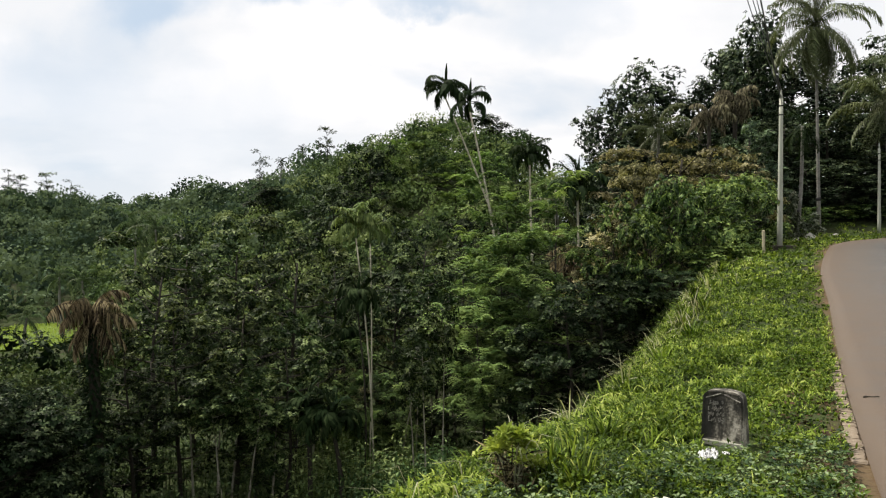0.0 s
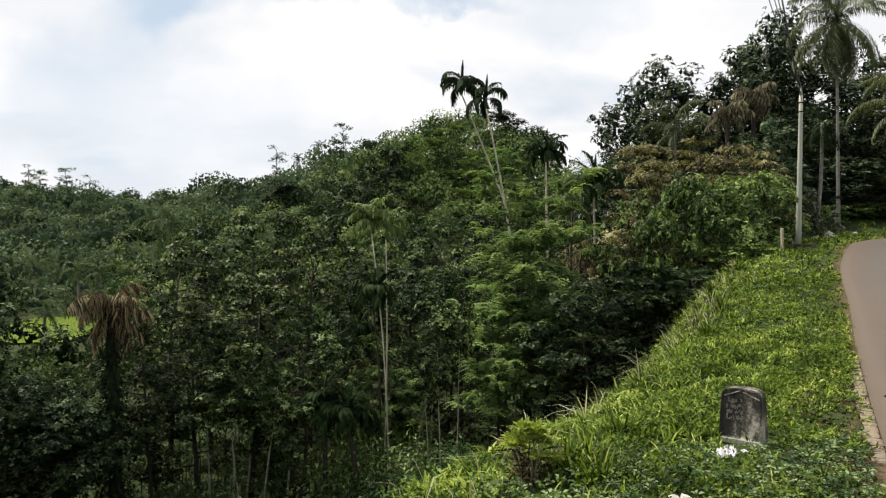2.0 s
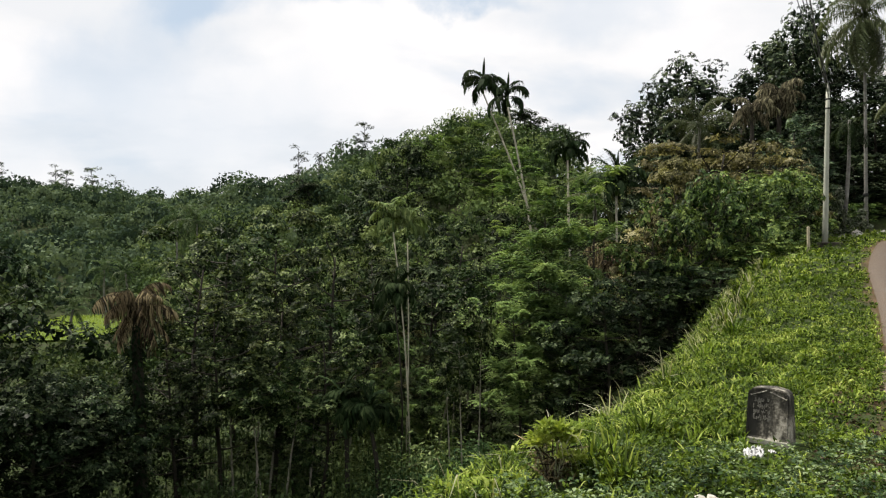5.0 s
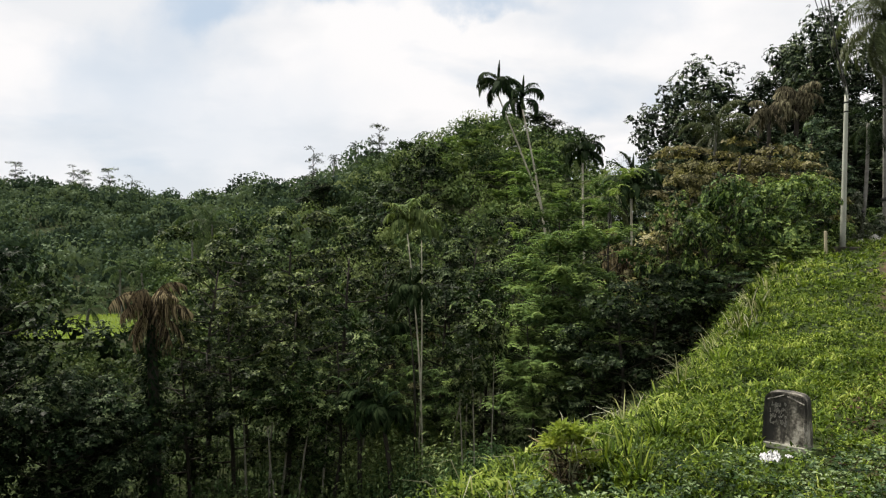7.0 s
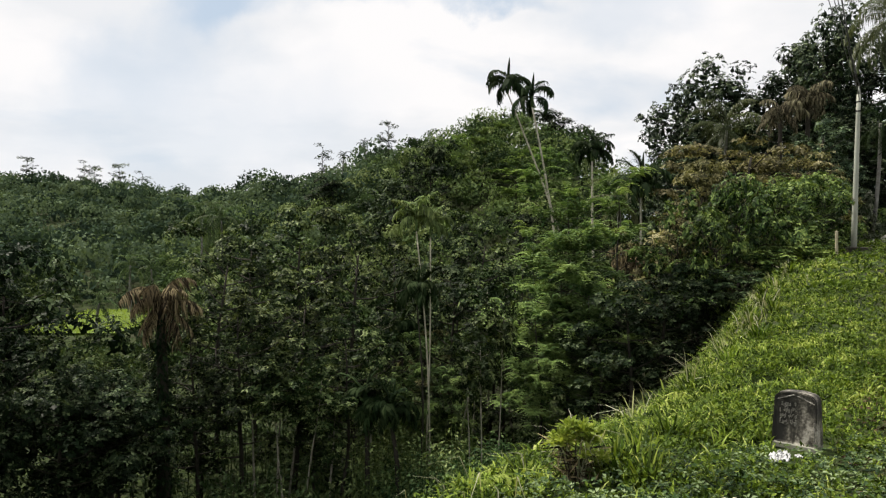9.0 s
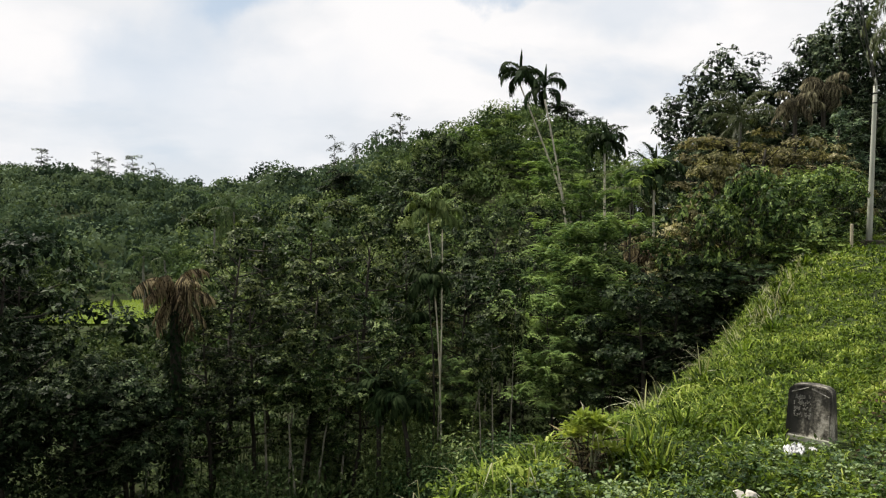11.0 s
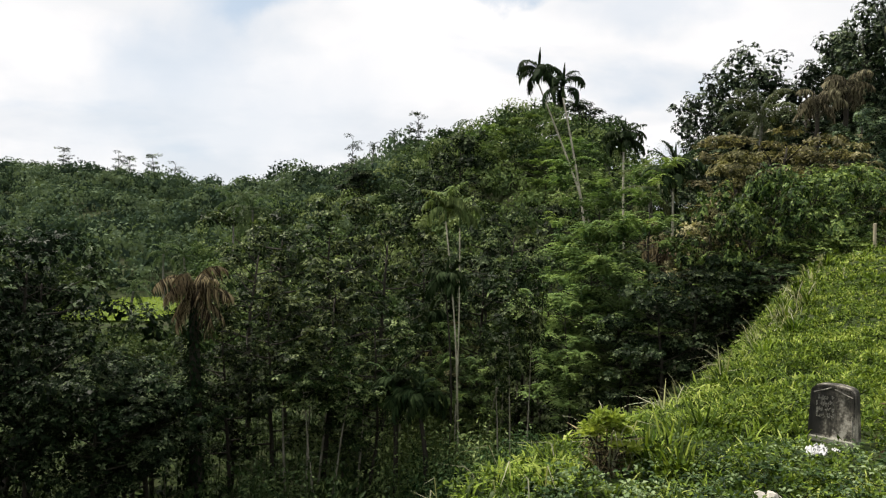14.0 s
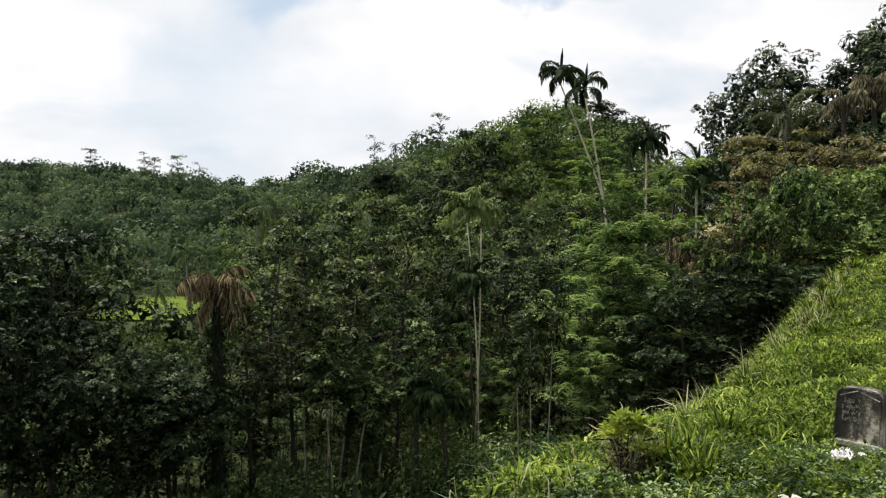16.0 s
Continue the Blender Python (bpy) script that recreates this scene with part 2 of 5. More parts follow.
M_LIME = leaf_material("lime_green_leaf", [(0.05, (0.13, 0.20, 0.012)), (0.5, (0.25, 0.35, 0.035)), (0.95, (0.42, 0.50, 0.07))], 0.45, 0.35, patch=1.2, shift=0.0, value=0.9)
M_PADDY = leaf_material("paddy_green", [(0.1, (0.17, 0.24, 0.03)), (0.5, (0.28, 0.35, 0.045)), (0.95, (0.38, 0.43, 0.07))], 0.5, 0.3, patch=0.3)
# pale for dry stalks; also paints the light caught by green blades
M_PALE_GRASS = leaf_material("dry_grass", [(0.1, (0.16, 0.15, 0.08)), (0.5, (0.36, 0.36, 0.24)), (0.95, (0.56, 0.55, 0.42))], 0.6, 0.4, shift=0.0, value=0.9)
M_BARK = rough_material("dark_bark", [(0.3, (0.012, 0.010, 0.008)), (0.5, (0.030, 0.026, 0.020)), (0.7, (0.070, 0.062, 0.050))], 1.5, 0.9, 0.8, (1, 1, 0.25))
M_PALE_BARK = rough_material("pale_grey_bark", [(0.3, (0.24, 0.22, 0.17)), (0.5, (0.42, 0.39, 0.31)), (0.7, (0.56, 0.53, 0.44))], 1.2, 0.85, 0.5, (1, 1, 1.5), 18.0)
M_STEM_BARK = rough_material("grey_stem_bark", [(0.3, (0.11, 0.10, 0.08)), (0.5, (0.25, 0.23, 0.19)), (0.7, (0.44, 0.41, 0.35))], 1.2, 0.85, 0.5, (1, 1, 1.5), 18.0)
M_COCO_BARK = rough_material("coconut_bark", [(0.3, (0.085, 0.078, 0.068)), (0.5, (0.175, 0.170, 0.155)), (0.7, (0.30, 0.295, 0.27))], 1.0, 0.85, 0.6, (1, 1, 3.0), 10.0)
M_GUARD = rough_material("black_sheet_band", [(0.3, (0.008, 0.008, 0.008)), (0.7, (0.03, 0.03, 0.03))], 6.0, 0.5, 0.1)
M_POLE = rough_material("pole_concrete", [(0.3, (0.24, 0.25, 0.205)), (0.5, (0.37, 0.385, 0.325)), (0.7, (0.48, 0.49, 0.43))], 1.2, 0.8, 0.2, (1, 1, 0.4))
M_WIRE = rough_material("black_cable", [(0.3, (0.012, 0.012, 0.012)), (0.7, (0.03, 0.03, 0.03))], 6.0, 0.5, 0.0)
M_WOOD = rough_material("weathered_stake", [(0.3, (0.33, 0.29, 0.20)), (0.7, (0.56, 0.50, 0.38))], 8.0, 0.85, 0.3, (1, 1, 0.2))
M_ROCK = rough_material("grey_rock", [(0.3, (0.20, 0.19, 0.17)), (0.5, (0.36, 0.35, 0.32)), (0.7, (0.52, 0.51, 0.48))], 5.0, 0.9, 0.6)
M_PAPER = rough_material("white_litter", [(0.3, (0.42, 0.43, 0.45)), (0.7, (0.64, 0.64, 0.64))], 14.0, 0.7, 0.3)


# ---- the lie of the land ----
# outer edge of the carriageway, on the valley side
EDGE = np.array([(-60, -140), (-11.0, -26.0), (-1.6, -4.5), (0.45, 0.0), (1.98, 2.9), (3.15, 5.6), (5.40, 10.4), (8.2, 16.2), (11.6, 23.4), (15.6, 31.0),
                 (18.2, 35.4), (21.5, 39.0), (26.5, 41.8), (36.0, 43.5), (60.0, 44.0), (140.0, 40.0)])


def smooth_line(points, per=16):
    """Catmull-Rom line through the points."""
    p = np.vstack([2 * points[0] - points[1], points, 2 * points[-1] - points[-2]])
    rows = []
    for i in range(1, len(p) - 2):
        u = np.linspace(0, 1, per, endpoint=False)[:, None]
        a, b, c, d = p[i - 1], p[i], p[i + 1], p[i + 2]
        rows.append(0.5 * (2 * b + (c - a) * u + (2 * a - 5 * b + 4 * c - d) * u ** 2 + (3 * b - a - 3 * c + d) * u ** 3))
    return np.vstack(rows + [points[-1:]])


LINE = smooth_line(EDGE)


def edge_place(x, y):
    """Signed distance from the road's edge (valley side positive) and the y of the nearest place on it."""
    q = np.stack([np.ravel(x), np.ravel(y)], 1).astype(float)
    a, d = LINE[:-1], LINE[1:] - LINE[:-1]
    dist, near = np.full(len(q), 1e18), np.zeros((len(q), 2))
    side = np.zeros(len(q))
    for i in range(len(a)):
        u = np.clip(((q - a[i]) @ d[i]) / (d[i] @ d[i]), 0, 1)
        c = a[i] + u[:, None] * d[i]
        r = ((q - c) ** 2).sum(1)
        m = r < dist
        dist[m], near[m] = r[m], c[m]
        side[m] = (d[i][0] * (q[m, 1] - a[i][1]) - d[i][1] * (q[m, 0] - a[i][0]))
    return (np.sqrt(dist) * np.where(side >= 0, 1, -1)).reshape(np.shape(x)), near[:, 1].reshape(np.shape(x))


def road_height(y):
    return np.interp(y, [-140, -20, 5, 8, 12, 18, 26, 34, 40, 44], [-4, -0.5, 0, 0.05, 0.22, 0.60, 1.15, 1.72, 2.16, 2.42])


def hill_height(x, y):
    th = np.clip(x / np.maximum(y, 1.0), -1.2, 1.2)
    top = np.interp(th, [-1.2, -0.73, -0.58, -0.41, -0.285, -0.21, -0.107, -0.018, 0.07, 0.16, 0.27, 0.457, 0.6],
                    [15, 15, 12.5, 9.5, 10.5, 12, 15.5, 17, 13.5, 4.5, 5, 6.5, 7])
    near = np.interp(th, [-0.73, -0.4, -0.1, 0.1, 0.25, 0.4], [95, 80, 50, 46, 42, 43])
    far = np.interp(th, [-0.73, -0.41, -0.21, -0.018, 0.07, 0.16, 0.27, 0.457], [240, 215, 165, 122, 106, 90, 70, 64])
    low = np.interp(th, [0.1, 0.25, 0.4, 0.5], [-8.0, -5.0, 0.9, 2.0])
    low = -8.0 + (low + 8.0) * np.clip((y - 32) / 10, 0, 1)
    u = np.clip((y - near) / (far - near), 0, 1)
    return low + (top - low) * u * u * (3 - 2 * u)


def bank_width(ey):
    """The brow of the bank lies nearer the road past the milestone and farther out by the pole."""
    return np.interp(ey, [3.5, 5.4, 7.2, 9.4, 14.5, 21.0, 33.0, 44.0], [1.20, 1.08, 0.94, 0.86, 0.88, 1.03, 1.30, 1.35])


def brow_place(y, out=0.0):
    """A place on the brow of the bank, beside the road's edge at y, moved outwards by out."""
    i = int(np.argmin(np.abs(LINE[:, 1] - y)))
    d = LINE[i + 1] - LINE[i - 1]
    d = d / np.hypot(*d)
    s = 3.0 + 3.2 * (float(bank_width(y)) - 1) + out
    return float(LINE[i][0] - d[1] * s), float(LINE[i][1] + d[0] * s)


def ground_height(x, y):
    x, y = np.asarray(x, float), np.asarray(y, float)
    s, ey = edge_place(x, y)
    fall = np.interp(s - (bank_width(ey) - 1) * np.clip(s, 0, 3.2), [-40, -8, -5.2, 0, 1, 2, 3, 4, 5, 7, 10, 14, 60], [-6, -1.2, 0, 0, 0.02, 0.11, 0.44, 1.35, 2.75, 5.2, 7.6, 9.5, 12])
    lumps = 0.05 * np.sin(2.1 * x + 1.3 * y) * np.sin(1.1 * x - 1.9 * y) + 0.03 * np.sin(4.3 * x + 0.7) * np.sin(3.9 * y)
    verge = road_height(ey) - fall + lumps * np.clip((s - 0.3) / 1.5, 0, 1)
    hill = hill_height(x, y) + 0.35 * np.sin(0.31 * x) * np.sin(0.27 * y)
    k = 0.6
    return np.maximum(verge, hill) + np.where(s > 0.5, 1, 0) * k * np.log1p(np.exp(-np.abs(verge - hill) / k)) * np.clip((s - 0.5) / 4, 0, 1)


# ---- mesh tools ----
def mesh_of(name, verts, tris=None, quads=None, smooth=False):
    """A mesh from arrays of places, triangles and quads."""
    me = bpy.data.meshes.new(name)
    verts = np.asarray(verts, np.float32).reshape(-1, 3)
    loops, starts, at = [], [], 0
    for f, k in ((tris, 3), (quads, 4)):
        if f is not None and len(f):
            f = np.asarray(f, np.int32).reshape(-1, k)
            loops.append(f.ravel())
            starts.append(at + np.arange(len(f), dtype=np.int32) * k)
            at += f.size
    loops, starts = np.concatenate(loops), np.concatenate(starts)
    me.vertices.add(len(verts))
    me.vertices.foreach_set("co", verts.ravel())
    me.loops.add(len(loops))
    me.loops.foreach_set("vertex_index", loops)
    me.polygons.add(len(starts))
    me.polygons.foreach_set("loop_start", starts)
    if smooth:
        me.polygons.foreach_set("use_smooth", np.ones(len(starts), bool))
    me.update(calc_edges=True)
    return me


class Pile:
    """Gathers triangles and quads of one mesh."""

    def __init__(self):
        self.v, self.t, self.q, self.n, self.tone = [], [], [], 0, []

    def add(self, v, t=None, q=None, tone=0.5):
        v = np.asarray(v, float).reshape(-1, 3)
        tone = np.atleast_1d(np.asarray(tone, float))
        self.tone.append(np.repeat(tone, len(v) // len(tone)))
        if t is not None:
            self.t.append(np.asarray(t, int).reshape(-1, 3) + self.n)
        if q is not None:
            self.q.append(np.asarray(q, int).reshape(-1, 4) + self.n)
        self.v.append(v)
        self.n += len(v)

    def tube(self, path, radii, sides=6, cap=True):
        p = np.asarray(path, float)
        d = np.gradient(p, axis=0)
        d /= np.linalg.norm(d, axis=1)[:, None] + 1e-9
        ref = np.array([0.13, 0.99, 0.05]) if abs(d[0][2]) > 0.7 else np.array([0, 0, 1.0])
        a = np.cross(d, ref)
        a /= np.linalg.norm(a, axis=1)[:, None] + 1e-9
        b = np.cross(d, a)
        w = np.arange(sides) * 2 * np.pi / sides
        r = np.asarray(radii, float)[:, None, None]
        ring = p[:, None] + r * (a[:, None] * np.cos(w)[None, :, None] + b[:, None] * np.sin(w)[None, :, None])
        k = len(p)
        i, j = np.meshgrid(np.arange(k - 1), np.arange(sides), indexing="ij")
        n = (j + 1) % sides
        q = np.stack([i * sides + j, i * sides + n, (i + 1) * sides + n, (i + 1) * sides + j], -1).reshape(-1, 4)
        v = ring.reshape(-1, 3)
        t = None
        if cap:
            v = np.vstack([v, p[-1:], p[:1]])
            j = np.arange(sides)
            e = (k - 1) * sides
            t = np.vstack([np.stack([e + j, e + (j + 1) % sides, np.full(sides, k * sides)], 1),
                           np.stack([(j + 1) % sides, j, np.full(sides, k * sides + 1)], 1)])
        self.add(v, t, q)

    def leaves(self, c, axis, normal, length, width, fold=0.25, tone=0.5):
        """Folded kite-shaped leaves at c."""
        c, axis, normal = (np.asarray(a, float) for a in (c, axis, normal))
        axis = axis / (np.linalg.norm(axis, axis=1)[:, None] + 1e-9)
        side = np.cross(axis, normal)
        side /= np.linalg.norm(side, axis=1)[:, None] + 1e-9
        up = np.cross(side, axis)
        L, W = np.broadcast_to(length, len(c))[:, None], np.broadcast_to(width, len(c))[:, None]
        mid = c + axis * L * 0.42 + up * W * fold
        v = np.stack([c, mid + side * W * 0.5, c + axis * L, mid - side * W * 0.5], 1)
        b = np.arange(len(c))[:, None] * 4
        self.add(v, np.concatenate([b + [0, 1, 2], b + [0, 2, 3]], 1).reshape(-1, 3), tone=tone)

    def rosettes(self, c, normal, length, width, rng, per=6, droop=0.3, tone=0.5):
        """Leaves that spread round the end of a twig, one whorl at each place c."""
        k = len(c)
        normal = normal / (np.linalg.norm(normal, axis=1)[:, None] + 1e-9)
        a = np.cross(normal, unit_rows(rng, k))
        a /= np.linalg.norm(a, axis=1)[:, None] + 1e-9
        a, b, normal, c = (np.repeat(w, per, 0) for w in (a, np.cross(normal, a), normal, np.asarray(c, float)))
        ang = np.tile(np.arange(per) * 2 * np.pi / per, k) + rng.normal(0, .28, k * per)
        way = a * np.cos(ang)[:, None] + b * np.sin(ang)[:, None]
        axis = way + normal * rng.uniform(-.15, .45, (k * per, 1)) + np.array([0, 0, -droop])
        L = np.repeat(np.broadcast_to(length, k), per) * rng.uniform(.75, 1.2, k * per)
        self.leaves(c + way * L[:, None] * 0.12, axis, normal + unit_rows(rng, k * per) * 0.18, L, L * width, tone=np.repeat(np.broadcast_to(tone, k), per) + rng.normal(0, .10, k * per))

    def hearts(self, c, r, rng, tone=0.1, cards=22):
        """Extra dark leaf cards inside each clump: the crown's inner shade put into colour."""
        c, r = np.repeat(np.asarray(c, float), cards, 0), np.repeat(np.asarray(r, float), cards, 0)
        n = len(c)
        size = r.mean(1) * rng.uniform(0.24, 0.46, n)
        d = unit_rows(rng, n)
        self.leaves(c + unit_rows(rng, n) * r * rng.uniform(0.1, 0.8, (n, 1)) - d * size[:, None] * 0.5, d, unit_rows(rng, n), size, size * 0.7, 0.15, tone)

    def blades(self, c, lean, length, width, bend=0.5, tone=0.5):
        """Grass blades that arch over along lean."""
        c, lean = np.asarray(c, float), np.asarray(lean, float)
        n = len(c)
        side = np.stack([-lean[:, 1], lean[:, 0], np.zeros(n)], 1)
        side /= np.linalg.norm(side, axis=1)[:, None] + 1e-9
        L, W = np.broadcast_to(length, n)[:, None], np.broadcast_to(width, n)[:, None]
        up = np.array([0, 0, 1.0])
        bend = np.broadcast_to(bend, n)[:, None]
        m = c + up * L * 0.55 + lean * L * 0.22
        t = c + up * L * (0.95 - bend * 0.5) + lean * L * (0.35 + bend * 0.45)
        v = np.stack([c - side * W * 0.4, c + side * W * 0.4, m + side * W * 0.5, m - side * W * 0.5, t], 1)
        b = np.arange(n)[:, None] * 5
        self.add(v, np.concatenate([b + [0, 1, 2], b + [0, 2, 3], b + [3, 2, 4]], 1).reshape(-1, 3), tone=tone)

    def curled(self, c, lean, length, width, bend=0.5, tone=0.5):
        """Longer-jointed grass blades that curl over at the tip."""
        c, lean = np.asarray(c, float), np.asarray(lean, float)
        n = len(c)
        side = np.stack([-lean[:, 1], lean[:, 0], np.zeros(n)], 1)
        side /= np.linalg.norm(side, axis=1)[:, None] + 1e-9
        L, W = np.broadcast_to(length, n)[:, None], np.broadcast_to(width, n)[:, None]
        bend = np.broadcast_to(bend, n)[:, None]
        rows = []
        for u, w in ((0.0, 0.35), (0.42, 0.5), (0.76, 0.34), (1.0, 0.0)):
            at = c + np.array([0, 0, 1.0]) * L * (u - 0.62 * bend * u ** 2.2) + lean * L * (0.2 * u + (0.3 + 0.3 * bend) * u * u)
            rows += [at - side * W * w, at + side * W * w] if w else [at]
        b = np.arange(n)[:, None] * 7
        self.add(np.stack(rows, 1), np.concatenate([b + [0, 1, 3], b + [0, 3, 2], b + [2, 3, 5], b + [2, 5, 4], b + [4, 5, 6]], 1).reshape(-1, 3), tone=tone)

    def mesh(self, name, smooth=False):
        me = mesh_of(name, np.vstack(self.v), np.vstack(self.t) if self.t else None, np.vstack(self.q) if self.q else None, smooth)
        me.attributes.new("tone", "FLOAT", "POINT").data.foreach_set("value", np.concatenate(self.tone).astype(np.float32))
        return me


def part(name, shape, mat, parent=None, label="", m=None):
    """Links a mesh, a Pile or a bmesh as one mesh object."""
    if isinstance(shape, Pile):
        shape = shape.mesh(name)
    elif isinstance(shape, bmesh.types.BMesh):
        me = bpy.data.meshes.new(name)
        shape.to_mesh(me)
        shape.free()
        shape = me
    if mat and not shape.materials:
        shape.materials.append(mat)
    ob = new(name, shape)
    if parent:
        ob.parent = parent
    if m is not None:
        ob.matrix_basis = m
    if label:
        ob["label"] = label
    return ob


def box_bm(sx, sy, sz, bevel=0.0, segments=1, m=None):
    bm = bmesh.new()
    bmesh.ops.create_cube(bm, size=1.0)
    bmesh.ops.scale(bm, vec=(sx, sy, sz), verts=bm.verts)
    bmesh.ops.translate(bm, vec=(0, 0, sz / 2), verts=bm.verts)
    if bevel:
        bmesh.ops.bevel(bm, geom=bm.edges[:], offset=bevel, segments=segments, affect="EDGES")
    if m is not None:
        bmesh.ops.transform(bm, matrix=m, verts=bm.verts)
    return bm


def ground_at(x, y):
    return float(ground_height(np.array([x]), np.array([y]))[0])


def unit_rows(rng, n):
    v = rng.normal(size=(n, 3))
    return v / np.linalg.norm(v, axis=1)[:, None]


# ---- ground, road, field ----
def ground_material():
    m, n, l, out = material("ground_soil_and_green")
    geo = n("ShaderNodeNewGeometry")
    a, b = n("ShaderNodeTexNoise", Scale=0.5, Detail=5.0), n("ShaderNodeTexNoise", Scale=14.0, Detail=4.0)
    l(geo.outputs["Position"], a.inputs["Vector"])
    l(geo.outputs["Position"], b.inputs["Vector"])
    f = n("ShaderNodeMix", data_type="FLOAT")
    f.inputs[0].default_value = 0.5
    l(a.outputs["Fac"], f.inputs[2])
    l(b.outputs["Fac"], f.inputs[3])
    r = ramp(n, [(0.3, (0.020, 0.017, 0.010)), (0.46, (0.026, 0.034, 0.011)), (0.6, (0.034, 0.055, 0.013)), (0.75, (0.06, 0.08, 0.022))])
    l(f.outputs[0], r.inputs[0])
    bsdf = n("ShaderNodeBsdfPrincipled", Roughness=0.95)
    bsdf.inputs["Specular IOR Level"].default_value = 0.15
    bare, worn = n("ShaderNodeAttribute"), n("ShaderNodeMix", data_type="RGBA", blend_type="MIX")
    bare.attribute_name = "bare"
    worn.inputs[7].default_value = (0.115, 0.073, 0.044, 1)
    l(bare.outputs["Fac"], worn.inputs[0])
    l(r.outputs[0], worn.inputs[6])
    l(worn.outputs[2], bsdf.inputs["Base Color"])
    bp = n("ShaderNodeBump", Strength=0.6, Distance=0.05)
    l(b.outputs["Fac"], bp.inputs["Height"])
    l(bp.outputs[0], bsdf.inputs["Normal"])
    l(bsdf.outputs[0], out.inputs["Surface"])
    return m


def spaced(lo, hi, mid, n, tight):
    """n places from lo to hi, closest together round mid."""
    a, b = np.arcsinh((lo - mid) / tight), np.arcsinh((hi - mid) / tight)
    return mid + tight * np.sinh(np.linspace(a, b, n))


def build_ground():
    xs, ys = spaced(-3000, 3000, 6, 205, 9.0), spaced(-3000, 3000, 13, 205, 11.0)
    X, Y = np.meshgrid(xs, ys)
    Z = ground_height(X, Y)
    s, _ = edge_place(X, Y)
    Z = Z - np.where((s < 0.12) & (s > -5.4), 0.05, 0)       # the bed under the road
    ny, nx = X.shape
    i, j = np.meshgrid(np.arange(ny - 1), np.arange(nx - 1), indexing="ij")
    q = np.stack([i * nx + j, i * nx + j + 1, (i + 1) * nx + j + 1, (i + 1) * nx + j], -1).reshape(-1, 4)
    me = mesh_of("ground", np.stack([X, Y, Z], -1), quads=q, smooth=True)
    me.attributes.new("bare", "FLOAT", "POINT").data.foreach_set("value", (np.exp(-np.maximum(s - 0.05, 0) / np.where((Y > 0) & (Y < 7.2), 0.20, 0.06)) * (s > -5.7)).astype(np.float32).ravel())
    ob = part("ground", me, ground_material())
    tagged(ob, "sloping green hillside ground of soil and grass", "ground", kind="structure")


def road_material():
    m, n, l, out = material("worn_asphalt")
    geo, uv = n("ShaderNodeNewGeometry"), n("ShaderNodeUVMap")
    a, b, c = (n("ShaderNodeTexNoise", Scale=0.7, Detail=5.0), n("ShaderNodeTexNoise", Scale=120.0, Detail=2.0), n("ShaderNodeTexNoise", Scale=2.2, Detail=6.0))
    for t in (a, b, c):
        l(geo.outputs["Position"], t.inputs["Vector"])
    grey = ramp(n, [(0.3, (0.040, 0.039, 0.037)), (0.5, (0.056, 0.054, 0.0515)), (0.7, (0.076, 0.074, 0.071))])
    f = n("ShaderNodeMix", data_type="FLOAT")
    f.inputs[0].default_value = 0.45
    l(a.outputs["Fac"], f.inputs[2])
    l(b.outputs["Fac"], f.inputs[3])
    l(f.outputs[0], grey.inputs[0])
    # brown silt washed along the edge of the carriageway
    sep = n("ShaderNodeSeparateXYZ")
    l(uv.outputs[0], sep.inputs[0])
    silt = n("ShaderNodeMapRange", From_Min=0.42, From_Max=0.02, To_Min=0.0, To_Max=0.9)
    wob = n("ShaderNodeMath", operation="MULTIPLY_ADD")
    wob.inputs[1].default_value = -0.55
    l(c.outputs["Fac"], wob.inputs[0])
    l(sep.outputs["X"], wob.inputs[2])
    off = n("ShaderNodeMath", operation="ADD")
    off.inputs[1].default_value = 0.27
    l(wob.outputs[0], off.inputs[0])
    l(off.outputs[0], silt.inputs[0])
    mix = n("ShaderNodeMix", data_type="RGBA", blend_type="MIX")
    l(silt.outputs[0], mix.inputs[0])
    l(grey.outputs[0], mix.inputs[6])
    mix.inputs[7].default_value = (0.086, 0.058, 0.036, 1)
    bsdf = n("ShaderNodeBsdfPrincipled", Roughness=0.6)
    l(mix.outputs[2], bsdf.inputs["Base Color"])
    bp = n("ShaderNodeBump", Strength=0.35, Distance=0.01)
    l(b.outputs["Fac"], bp.inputs["Height"])
    l(bp.outputs[0], bsdf.inputs["Normal"])
    l(bsdf.outputs[0], out.inputs["Surface"])
    return m


def edge_frame():
    """Places along the road's edge with their normals towards the valley."""
    d = np.gradient(LINE, axis=0)
    d /= np.linalg.norm(d, axis=1)[:, None]
    return LINE, np.stack([-d[:, 1], d[:, 0]], 1)


